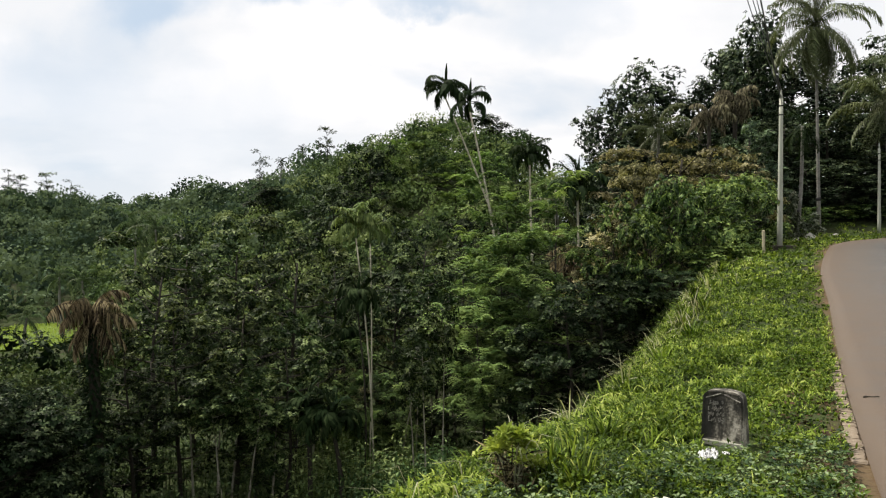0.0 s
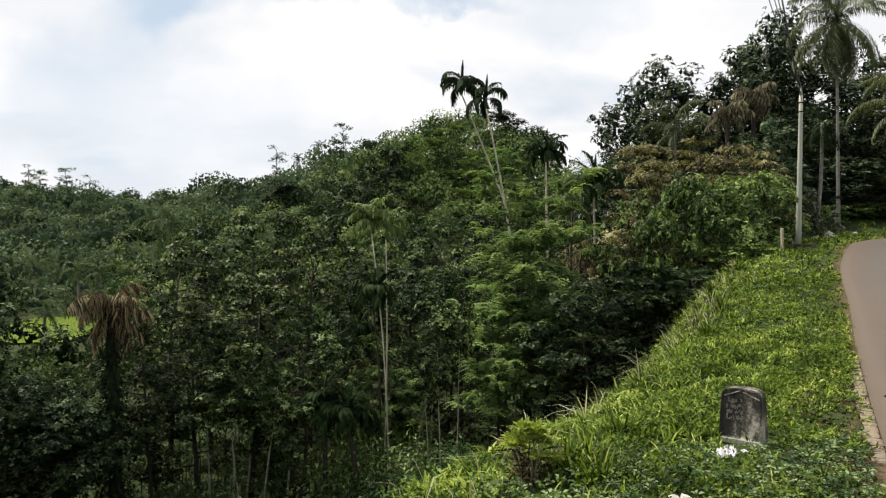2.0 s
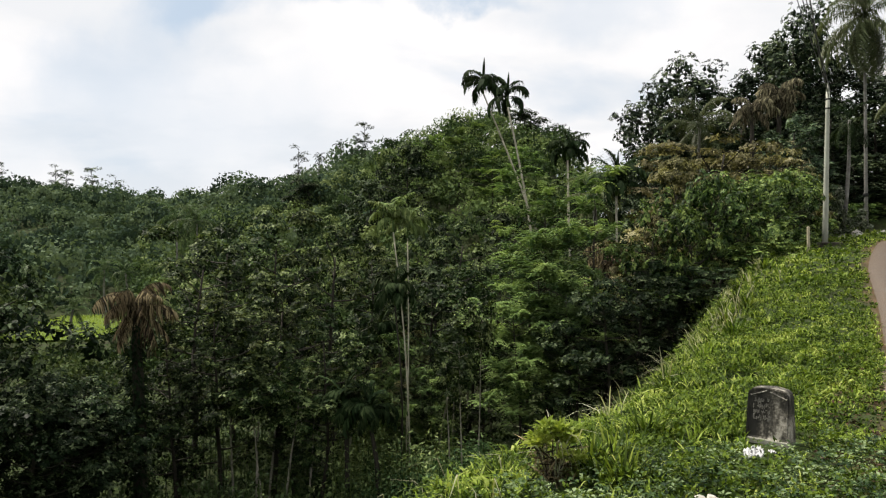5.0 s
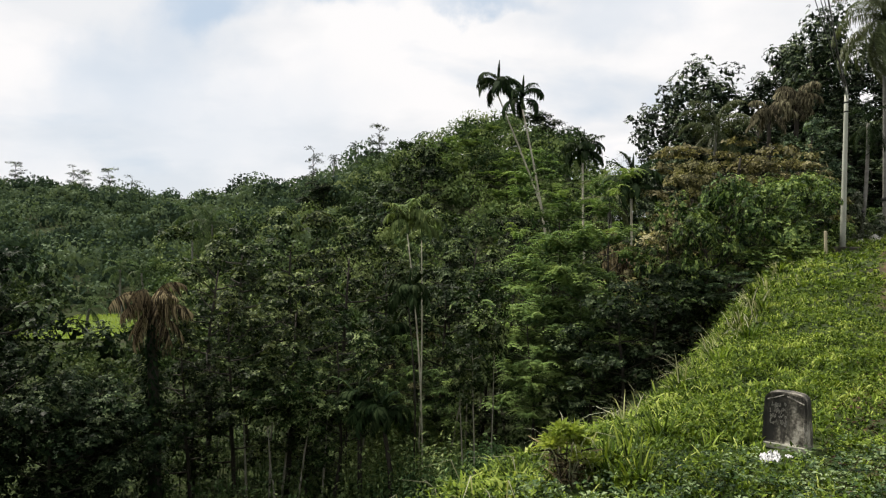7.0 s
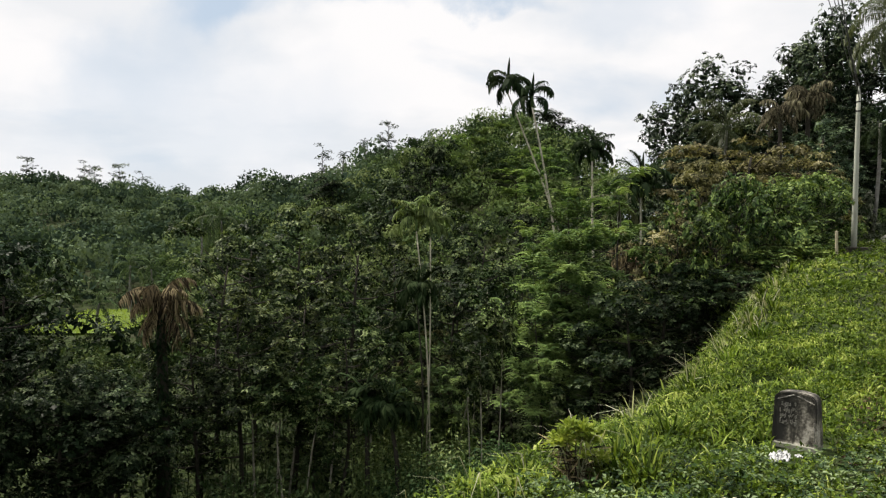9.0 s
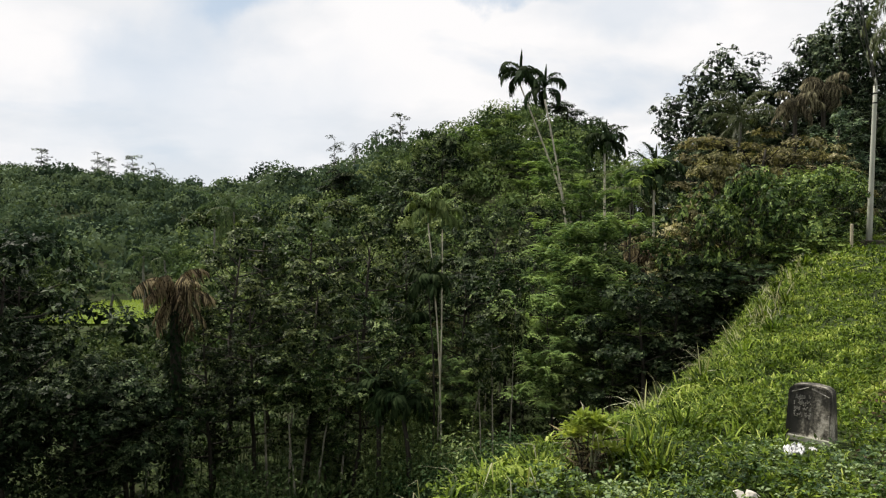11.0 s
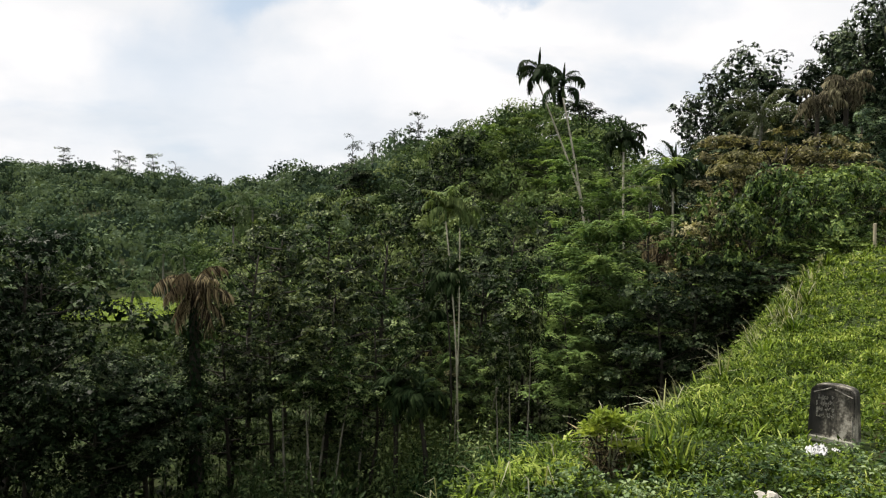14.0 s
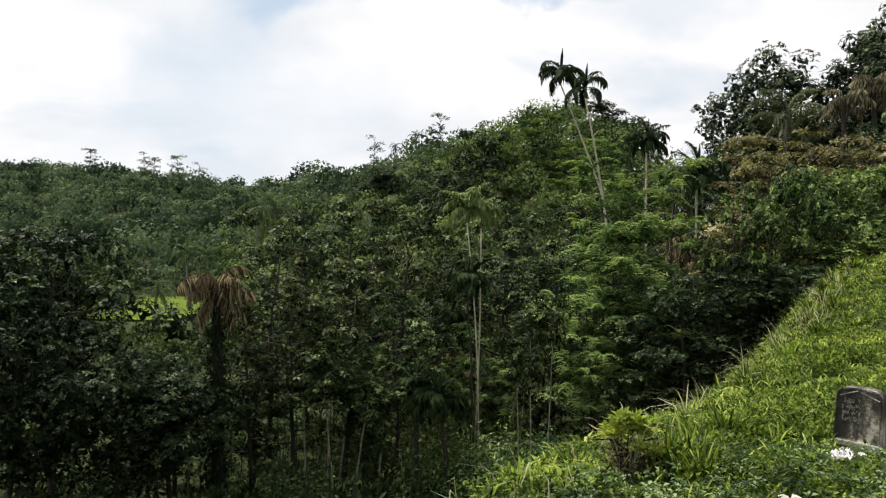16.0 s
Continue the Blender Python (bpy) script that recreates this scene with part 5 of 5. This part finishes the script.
def verge_weeds(seed):
    rng = np.random.default_rng(seed)
    p = Pile()
    for n, y0, y1, s0, s1, size in ((9500, 3, 11.5, 0.15, 4.2, 0.040), (5200, 8, 20, 0.15, 6.5, 0.052), (1500, 18, 43, 0.3, 7.5, 0.13)):
        x, y, s = along_edge(rng, n, y0, y1, s0, s1)
        keep = clear_of_stone(x, y) & (lushness(x + 3.1, y) > rng.uniform(0.25, 0.75, n))
        x, y, s = x[keep], y[keep], s[keep]
        k, m = len(x), 8
        z = ground_height(x, y) + rng.uniform(0.03, 0.13, k) * (0.6 + 0.25 * np.clip(s, 0, 4))
        spread = np.repeat(rng.uniform(0.5, 1.6, k), m) * size
        d = unit_rows(rng, k * m)
        d[:, 2] = np.abs(d[:, 2]) * 0.6
        L = size * rng.uniform(0.5, 1.5, k * m)
        p.leaves(np.repeat(np.stack([x, y, z], 1), m, 0) + d * spread[:, None], d + unit_rows(rng, k * m) * 0.5, np.array([0, 0, 1]) + unit_rows(rng, k * m) * 0.45,
                 L, L * 0.5, tone=np.repeat(rng.uniform(0, 0.9, k), m))
    tagged(part("weeds", p, M_WEED), "low broad-leaved green weeds among the grass", "weeds", kind="stuff")


def broad_weeds(seed):
    """Broad-leaved creeping weeds in the corner by the milestone."""
    rng = np.random.default_rng(seed)
    p = Pile()
    n, m = 2500, 7
    x, y, s = along_edge(rng, n, 3.0, 6.2, 0.14, 2.7)
    keep = clear_of_stone(x, y) & (y < 6.15) & ((np.abs(x - 2.25) > 0.27) | (y < 5.8)) & (lushness(2 * x, 2 * y) + 0.35 > rng.uniform(0.2, 0.9, n))
    x, y = x[keep], y[keep]
    k = len(x)
    c = np.stack([x, y, ground_height(x, y) + rng.uniform(0.03, 0.15, k)], 1)
    a = np.tile(np.arange(m) * 2 * np.pi / m, k) + np.repeat(rng.uniform(0, 6, k), m) + rng.normal(0, .3, k * m)
    d = np.stack([np.cos(a), np.sin(a), rng.uniform(-.35, .5, k * m)], 1)
    L = np.repeat(rng.uniform(0.020, 0.048, k), m) * rng.uniform(0.7, 1.2, k * m)
    p.leaves(np.repeat(c, m, 0) + d * L[:, None] * 0.35, d, np.array([0, 0, 1]) + unit_rows(rng, k * m) * 0.5, L, L * 0.6, 0.3, tone=np.repeat(rng.uniform(0, 1, k), m))
    tagged(part("broad_weeds", p, M_BROAD), "dark glossy broad-leaved weeds by the milestone", "weeds", kind="stuff")


def dry_grass(seed):
    """Pale arching stems along the brow of the bank, coloured as if catching light."""
    rng = np.random.default_rng(seed)
    p = Pile()
    x, y, s = along_edge(rng, 200, 2.0, 30, 2.2, 4.8)
    a = rng.uniform(0, 2 * np.pi, len(x))
    lean = np.stack([np.cos(a), np.sin(a), 0 * a], 1) * rng.uniform(0.4, 1.5, len(x))[:, None]
    p.blades(np.stack([x, y, ground_height(x, y)], 1), lean, rng.uniform(0.25, 0.62, len(x)), rng.uniform(.007, .015, len(x)), rng.uniform(.6, 1.5, len(x)))
    tagged(part("dry_grass", p, M_PALE_GRASS), "pale grass stems along the brow", "grass", kind="stuff")


def fallen_leaves(seed):
    """Dry reddish leaves and crumbs of bark along the edging."""
    rng = np.random.default_rng(seed)
    n = 700
    x, y, s = along_edge(rng, n, 4.0, 10.5, 0.13, 0.75)
    z = ground_height(x, y) + rng.uniform(0.02, 0.07, n)
    L = rng.uniform(0.02, 0.065, n)
    p = Pile()
    p.leaves(np.stack([x, y, z], 1), unit_rows(rng, n) * [1, 1, 0.25], np.array([0, 0, 1]) + unit_rows(rng, n) * 0.5, L, L * rng.uniform(0.3, 0.7, n), 0.3, tone=rng.uniform(-0.3, 0.8, n))
    tagged(part("fallen_leaves", p, M_FALLEN), "dry reddish brown leaves fallen along the edging", "leaves", kind="stuff")


fallen_leaves(99)
verge_grass(95)
verge_weeds(96)
broad_weeds(98)
dry_grass(97)


def lime_shrub(x, y, r, h, seed):
    rng = np.random.default_rng(seed)
    ob = new("lime_green_shrub")
    tagged(ob, "small lime green shrub above a tangle of dry brown leaves", "shrub")
    ob.location = (x, y, ground_at(x, y) - 0.03)
    top, low = Pile(), Pile()
    for i in range(15):
        a, q = i * 2.4 + rng.uniform(-.5, .5), math.sqrt((i + 0.5) / 15) * rng.uniform(0.8, 1.25)
        e = np.array([math.cos(a) * r * q, math.sin(a) * r * q, h * (1.0 - 0.38 * q * q) + rng.normal(0, .045)])
        if i % 2 == 0:
            p = Pile()
            p.tube([(0.25 * e[0], 0.25 * e[1], 0), e * [0.5, 0.5, 0.5] + rng.normal(0, .012, 3), e], [0.008, 0.006, 0.003], 5)
            part("stem", p, M_BARK, ob, "thin brown stem" if i == 0 else "")
        n = int(rng.uniform(50, 80))
        d = unit_rows(rng, n)
        d[:, 2] = np.abs(d[:, 2]) * 0.7
        L = rng.uniform(.03, .065, n)
        top.leaves(e + d * rng.uniform(.01, .07, (n, 1)), d + unit_rows(rng, n) * .35, np.array([0, 0, 1]) + unit_rows(rng, n) * .5, L, L * .62, tone=np.clip(rng.uniform(.3, 1.1) + rng.normal(0, .15, n), 0, 1.2))
    n = 240
    a = rng.uniform(0, 2 * np.pi, n)
    q = r * rng.uniform(.1, 1.15, n)
    low.leaves(np.stack([np.cos(a) * q, np.sin(a) * q, rng.uniform(.04, h * 0.75, n)], 1), unit_rows(rng, n) * [1, 1, .7] + np.array([0, 0, -.35]), unit_rows(rng, n),
               rng.uniform(.07, .2, n), rng.uniform(.007, .018, n), tone=rng.uniform(-.5, .4, n))
    part("foliage", top, M_LIME, ob)
    part("dry_foliage", low, M_DEAD, ob, "tangle of dry brown leaves")
    for i in range(8):
        a, w, hh = rng.uniform(0, 2 * np.pi), rng.uniform(.12, .3), rng.uniform(.22, .42)
        u = np.linspace(0, 1, 8)
        out = 0.06 + w * u ** 1.4
        p = Pile()
        p.tube(np.stack([np.cos(a) * out, np.sin(a) * out, hh * np.sin(np.pi * 0.78 * u)], 1), 0.007 * (1.1 - u), 4)
        part("dry_blade", p, M_PALE_GRASS, ob, "bleached arching dry blade" if i == 0 else "")


def grass_tuft(x, y, count, length, seed, name="tall_grass_tuft", label="tuft of long arching green grass blades"):
    rng = np.random.default_rng(seed)
    p = Pile()
    a = rng.uniform(0, 2 * np.pi, count)
    r = rng.uniform(0, .16, count)
    c = np.stack([np.cos(a) * r, np.sin(a) * r, 0 * a], 1)
    p.curled(c, np.stack([np.cos(a), np.sin(a), 0 * a], 1) * rng.uniform(.3, 1.0, count)[:, None], length * rng.uniform(.5, 1.05, count), rng.uniform(.010, .020, count) * (0.7 + y / 12),
             rng.uniform(.2, 1.1, count), tone=rng.uniform(.1, .9, count))
    ob = part(name, p, M_GRASS)
    ob.location = (x, y, ground_at(x, y) - 0.02)
    tagged(ob, label, "grass tuft", "grass tufts")


def pale_tuft(x, y, seed):
    rng = np.random.default_rng(seed)
    p = Pile()
    n = 14
    a = rng.normal(-2.6, 1.5, n)
    p.curled(rng.normal(0, .09, (n, 3)) * [1, 1, 0], np.stack([np.cos(a), np.sin(a), 0 * a], 1) * rng.uniform(.35, 1.1, n)[:, None], rng.uniform(.32, .80, n), rng.uniform(.010, .017, n) * (0.7 + y / 18),
             rng.uniform(.2, 1.75, n), tone=rng.uniform(.2, 1, n))
    ob = part("dry_grass_tuft", p, M_PALE_GRASS)
    ob.location = (x, y, ground_at(x, y) - 0.02)
    tagged(ob, "tuft of pale arching grass stems on the brow", "grass tuft", "dry grass tufts")


for k in range(30):
    y = 6.7 * 1.055 ** k
    pale_tuft(*brow_place(y, (0.25, -0.1, 0.45, 0.1)[k % 4]), 500 + k)
lime_shrub(0.51, 5.58, 0.155, 0.385, 12)
TUFTS = [(0.86, 5.6, 90, .40), (0.98, 5.85, 90, .42), (0.80, 5.75, 80, .36), (1.14, 6.2, 90, .40), (1.0, 5.45, 80, .40), (1.45, 6.8, 80, .42), (0.15, 5.9, 60, .35)]
TUFTS += [(*brow_place(7.4 * 1.058 ** k, (0.1, 0.45, -0.25, 0.25)[k % 4]), 70, 0.42 + 0.008 * k) for k in range(26)]
for k, (x, y, n, L) in enumerate(TUFTS):
    grass_tuft(x, y, n, L, 400 + k)


# ---- milestone ----
def build_milestone():
    ob = new("milestone")
    tagged(ob, "old mould-blackened concrete milestone with a chamfered top, in grass", "milestone")
    ob.matrix_basis = pose(2.345, 6.33, ground_at(2.345, 6.33), 0, 0.6, -39)
    w, d, h = 0.350, 0.18, 0.45
    bm = bmesh.new()
    prof = [(-w / 2, 0.03), (w / 2, 0.03), (w / 2 - 0.022, h - 0.05), (w / 2 - 0.055, h - 0.012), (0.015, h), (-w / 2 + 0.050, h - 0.010), (-w / 2 + 0.008, h - 0.05)]
    front = [bm.verts.new((x, -d / 2 + 0.02 * z / h, z)) for x, z in prof]
    back = [bm.verts.new((x * 0.97, d / 2 - 0.015 * z / h, z)) for x, z in prof]
    bm.faces.new(front)
    bm.faces.new(back[::-1])
    for i in range(len(prof)):
        j = (i + 1) % len(prof)
        bm.faces.new((front[j], front[i], back[i], back[j]))
    bmesh.ops.recalc_face_normals(bm, faces=bm.faces[:])
    bmesh.ops.bevel(bm, geom=bm.edges[:], offset=0.008, segments=2, affect="EDGES")
    # sunk panel on the face
    face = max((f for f in bm.faces if f.normal.y < -0.9), key=lambda f: f.calc_area())
    bmesh.ops.inset_region(bm, faces=[face], thickness=0.022, depth=-0.008)
    bmesh.ops.triangulate(bm, faces=bm.faces[:])
    bmesh.ops.subdivide_edges(bm, edges=[e for e in bm.edges if e.calc_length() > 0.06], cuts=3, use_grid_fill=True)
    for v in bm.verts:
        v.co += 0.004 * noise.noise_vector(v.co * 24)
    body = part("body", bm, milestone_material(), ob)
    part("plinth", box_bm(0.33, 0.19, 0.05, 0.008, 1), M_PLINTH, ob, "pale concrete foot", pose(0.004, -0.004, -0.01))
    for k, (x, z, tilt, long) in enumerate(((-0.075, h - 0.050, -22, 0.135), (0.075, h - 0.056, 20, 0.14))):
        part("moulding", box_bm(long, 0.009, 0.008, 0.002, 1), M_LETTER, body, "worn raised moulding" if k == 0 else "", pose(x, -d / 2 + 0.016, z, 0, tilt, 0))
    # pale strip put in for the highlight along this corner
    part("arris", box_bm(0.007, 0.008, 0.16, 0.002, 1), M_LETTER, body, "pale strip along the corner edge", pose(w / 2 - 0.020, -d / 2 + 0.008, 0.075, 0, -3.2, 0))
    # illegible lettering: worn light strokes in rows
    rng = random.Random(4)
    for i in range(60):
        row = i % 4
        bw, bh = rng.uniform(0.005, 0.010), rng.uniform(0.014, 0.034)
        x, z = rng.uniform(-0.12, 0.015), (0.345, 0.300, 0.255, 0.205)[row] + rng.uniform(-.012, .012)
        part("lettering", box_bm(bw, 0.007, bh, 0.0015, 1), M_LETTER, body, "worn pale illegible lettering" if i == 0 else "",
             pose(x, -d / 2 + 0.02 * z / h + 0.006, z - bh / 2, 0, rng.choice((0, 0, 90, 15, -15, 35)), 0))


def milestone_material():
    m, n, l, out = material("mouldy_concrete")
    tc = n("ShaderNodeTexCoord")
    a = n("ShaderNodeTexNoise", Scale=9.0, Detail=6.0, Roughness=0.6, Distortion=0.6)
    b = n("ShaderNodeTexNoise", Scale=60.0, Detail=4.0)
    mp = n("ShaderNodeMapping", Scale=(1, 1, 0.38))
    l(tc.outputs["Object"], mp.inputs[0])
    l(mp.outputs[0], a.inputs["Vector"])
    l(tc.outputs["Object"], b.inputs["Vector"])
    f = n("ShaderNodeMix", data_type="FLOAT")
    f.inputs[0].default_value = 0.25
    l(a.outputs["Fac"], f.inputs[2])
    l(b.outputs["Fac"], f.inputs[3])
    r = ramp(n, [(0.38, (0.013, 0.0125, 0.010)), (0.48, (0.040, 0.037, 0.029)), (0.55, (0.15, 0.138, 0.112)), (0.63, (0.42, 0.395, 0.335))])
    # bleached streaks on one half of the face, with the side's shade painted in
    sep, washed = n("ShaderNodeSeparateXYZ"), n("ShaderNodeMath", operation="MULTIPLY_ADD")
    near, dist = n("ShaderNodeMath", operation="SUBTRACT"), n("ShaderNodeMath", operation="ABSOLUTE")
    near.inputs[1].default_value = 0.07
    washed.inputs[1].default_value = -0.65
    shifted = n("ShaderNodeMath", operation="ADD")
    shifted.inputs[1].default_value = 0.055
    l(tc.outputs["Object"], sep.inputs[0])
    l(sep.outputs["X"], near.inputs[0])
    l(near.outputs[0], dist.inputs[0])
    l(dist.outputs[0], washed.inputs[0])
    l(f.outputs[0], shifted.inputs[0])
    l(shifted.outputs[0], washed.inputs[2])
    l(washed.outputs[0], r.inputs[0])
    bsdf = n("ShaderNodeBsdfPrincipled", Roughness=0.92)
    l(r.outputs[0], bsdf.inputs["Base Color"])
    bp = n("ShaderNodeBump", Strength=0.6, Distance=0.006)
    l(f.outputs[0], bp.inputs["Height"])
    l(bp.outputs[0], bsdf.inputs["Normal"])
    l(bsdf.outputs[0], out.inputs["Surface"])
    return m


M_PLINTH = rough_material("pale_concrete", [(0.3, (0.13, 0.13, 0.105)), (0.7, (0.34, 0.34, 0.28))], 6.0, 0.9, 0.4)
M_LETTER = rough_material("worn_paint", [(0.38, (0.035, 0.033, 0.027)), (0.5, (0.16, 0.155, 0.135)), (0.62, (0.44, 0.42, 0.37))], 22.0, 0.9, 0.2)
build_milestone()


# ---- poles, cables, small things by the road ----
def utility_pole(x, y, h, r, label, slab=True, lean=0.0):
    ob = new("utility_pole")
    tagged(ob, label, "pole", "utility poles")
    ob.matrix_basis = pose(x, y, ground_at(x, y) - 0.05, 0, lean, 0)
    p = Pile()
    u = np.linspace(0, 1, 8)
    p.tube(np.stack([0 * u, 0 * u, h * u], 1), r * (1.15 - 0.4 * u), 12)
    part("shaft", p.mesh("shaft", True), M_POLE, ob)
    p = Pile()
    p.tube([(0, 0, h), (0, 0, h + 0.18), (0, 0, h + 0.42)], [r * 0.72, r * 0.45, r * 0.1], 10)
    part("pointed_cap", p, M_POLE, ob)
    for k, z in enumerate((h - 0.35, h - 0.75)):
        p = Pile()
        p.tube([(0, 0, z), (0, 0, z + 0.06)], [r * 0.9, r * 0.9], 12)
        clamp = part("clamp", p, M_GUARD, ob, "dark metal clamp" if k == 0 else "")
        for side in (-1, 1):
            part("bolt", box_bm(0.03, 0.05, 0.03, 0.004, 1), M_GUARD, clamp, m=pose(side * r * 0.5, -r * 0.95, z + 0.015))
    if slab:
        part("foot_slab", box_bm(1.0, 0.8, 0.36, 0.03, 1), M_BARK, ob, "dark rough foot slab", pose(-0.05, -0.35, -0.16))
    return ob


utility_pole(15.02, 34.0, 6.75, 0.110, "tall pale concrete utility pole on the grass verge", lean=0.6)
utility_pole(26.9, 47.0, 5.3, 0.09, "thin pale utility pole before the dark trees", False)


def cable(a, b, sag, r=0.014):
    u = np.linspace(0, 1, 18)[:, None]
    pts = np.array(a) * (1 - u) + np.array(b) * u
    pts[:, 2] -= sag * 4 * (u * (1 - u))[:, 0]
    p = Pile()
    p.tube(pts, np.full(18, r), 5)
    tagged(part("overhead_cable", p, M_WIRE), "black overhead cable sagging from the concrete pole", "cable", "overhead cables")


for k, (dx, dz, bx, bz) in enumerate(((-0.05, 8.45, -8.1, 7.5), (0.05, 8.4, -7.9, 7.65), (0.0, 8.1, -7.0, 7.4), (0.04, 8.5, -7.7, 7.9))):
    cable((15.1 + dx, 33.95, dz), (bx, -12.4, bz), 0.35, 0.02 if k == 2 else 0.012)


M_PALE_STONE = rough_material('bleached_stone', [(0.3, (0.36, 0.33, 0.28)), (0.5, (0.52, 0.49, 0.44)), (0.7, (0.68, 0.65, 0.60))], 14.0, 0.9, 0.6)


def stone(x, y, size, seed, name="stone", mat=None, label="pale rough stone lying on the grass", group="roadside stones"):
    bm = bmesh.new()
    bmesh.ops.create_icosphere(bm, subdivisions=2, radius=1.0)
    for v in bm.verts:
        v.co *= 1 + 0.35 * noise.noise(v.co * 1.3 + Vector((seed, 0, 0)))
        v.co = Vector((v.co.x * size[0], v.co.y * size[1], max(v.co.z, -0.4) * size[2]))
    ob = part(name, bm, mat or M_ROCK)
    ob.location = (x, y, ground_at(x, y) + size[2] * 0.35)
    tagged(ob, label, "stone", group)


stone(20.8, 43.2, (0.30, 0.26, 0.29), 1)
stone(19.6, 42.2, (0.25, 0.2, 0.16), 2)
stone(23.2, 45.0, (0.34, 0.25, 0.20), 3)
for k, (x, y) in enumerate(((1.345, 4.83), (1.425, 4.82))):
    stone(x, y, (0.055, 0.05, 0.075), 8 + k, "pale_stone", M_PALE_STONE, "small pale stone lying among the weeds", "small stones")


def stake(x, y):
    ob = new("wooden_stake")
    tagged(ob, "short pale wooden stake at the edge of the bushes", "stake")
    ob.matrix_basis = pose(x, y, ground_at(x, y) - 0.05, 3, -4, 20)
    part("post", box_bm(0.10, 0.08, 1.05, 0.008, 1), M_WOOD, ob)


stake(13.05, 31.0)


def litter(x, y, size, seed):
    """Crumpled white sheet lying on the weeds."""
    rng = np.random.default_rng(seed)
    k = 9
    g = np.linspace(-.5, .5, k)
    X, Y = np.meshgrid(g, g)
    r = np.hypot(X, Y)
    Z = 0.22 + rng.normal(0, .16, X.shape) - 0.25 * r
    v = np.stack([X * size * (1 + rng.normal(0, .12, X.shape)), Y * size * (1 + rng.normal(0, .12, X.shape)), Z * size], -1)
    i, j = np.meshgrid(np.arange(k - 1), np.arange(k - 1), indexing="ij")
    q = np.stack([i * k + j, i * k + j + 1, (i + 1) * k + j + 1, (i + 1) * k + j], -1).reshape(-1, 4)
    q = q[rng.uniform(0, 1, len(q)) > 0.12]
    ob = part("crumpled_litter", mesh_of("crumpled_litter", v, quads=q), M_PAPER)
    ob.matrix_basis = pose(x, y, ground_at(x, y) + 0.10, rng.uniform(5, 35), 0, rng.uniform(-40, 40))
    mod = ob.modifiers.new("thickness", "SOLIDIFY")
    mod.thickness = 0.004
    tagged(ob, "crumpled white litter lying on the weeds", "litter", "litter")


for k, (x, y, size) in enumerate(((1.93, 5.60, 0.085), (2.00, 5.67, 0.08), (1.89, 5.55, 0.05), (2.10, 5.66, 0.04), (1.97, 5.55, 0.05))):
    litter(x, y, size, k + 1)


def twig(x, y, z, length, angle):
    p = Pile()
    u = np.linspace(0, 1, 6)
    p.tube(np.stack([u * length, 0.02 * np.sin(5 * u), 0.01 + 0.004 * np.sin(9 * u)], 1), 0.010 * (1.2 - 0.7 * u), 6)
    ob = part("fallen_twig", p, M_BARK)
    ob.matrix_basis = pose(x, y, z, 0, 0, angle)
    tagged(ob, "dark fallen twig lying on the asphalt", "twig")


twig(4.42, 8.0, float(road_height(8.0)) + 0.004, 0.17, 12)


def build_kerb():
    """A run of pale worn edging blocks flush with the lane, half buried in silt."""
    M_KERB = rough_material("worn_edging_block", [(0.3, (0.10, 0.074, 0.050)), (0.5, (0.185, 0.146, 0.106)), (0.7, (0.30, 0.255, 0.20))], 9.0, 0.9, 0.5)
    root = new("kerb_edging")
    tagged(root, "worn pale edging blocks along the lane", "kerb", kind="structure")
    meshes = []
    for k in range(3):
        bm = box_bm(0.119, 0.112, 0.12, 0.009, 1)
        rng = random.Random(60 + k)
        for v in bm.verts:
            v.co += Vector((rng.uniform(-.006, .006), rng.uniform(-.010, .010), rng.uniform(-.007, .005)))
        me = bpy.data.meshes.new("kerb_block")
        bm.to_mesh(me)
        bm.free()
        me.materials.append(M_KERB)
        meshes.append(me)
    p, nrm = edge_frame()
    arc = np.concatenate([[0], np.cumsum(np.linalg.norm(np.diff(p, axis=0), axis=1))])
    a0, a1 = np.interp([5.75, 10.2], p[:, 1], arc)
    rng = random.Random(61)
    a = a0
    while a < a1:
        x, y = np.interp(a, arc, p[:, 0]), np.interp(a, arc, p[:, 1])
        nx, ny = np.interp(a, arc, nrm[:, 0]), np.interp(a, arc, nrm[:, 1])
        turn = math.degrees(math.atan2(ny, nx)) - 90
        part("kerb_block", meshes[rng.randrange(3)], None, root,
             m=pose(x + nx * 0.070, y + ny * 0.070, float(road_height(y)) - 0.108 + rng.uniform(-.008, .006), rng.uniform(-2, 2), rng.uniform(-1, 1), turn + rng.uniform(-2, 2)))
        a += 0.122


build_kerb()
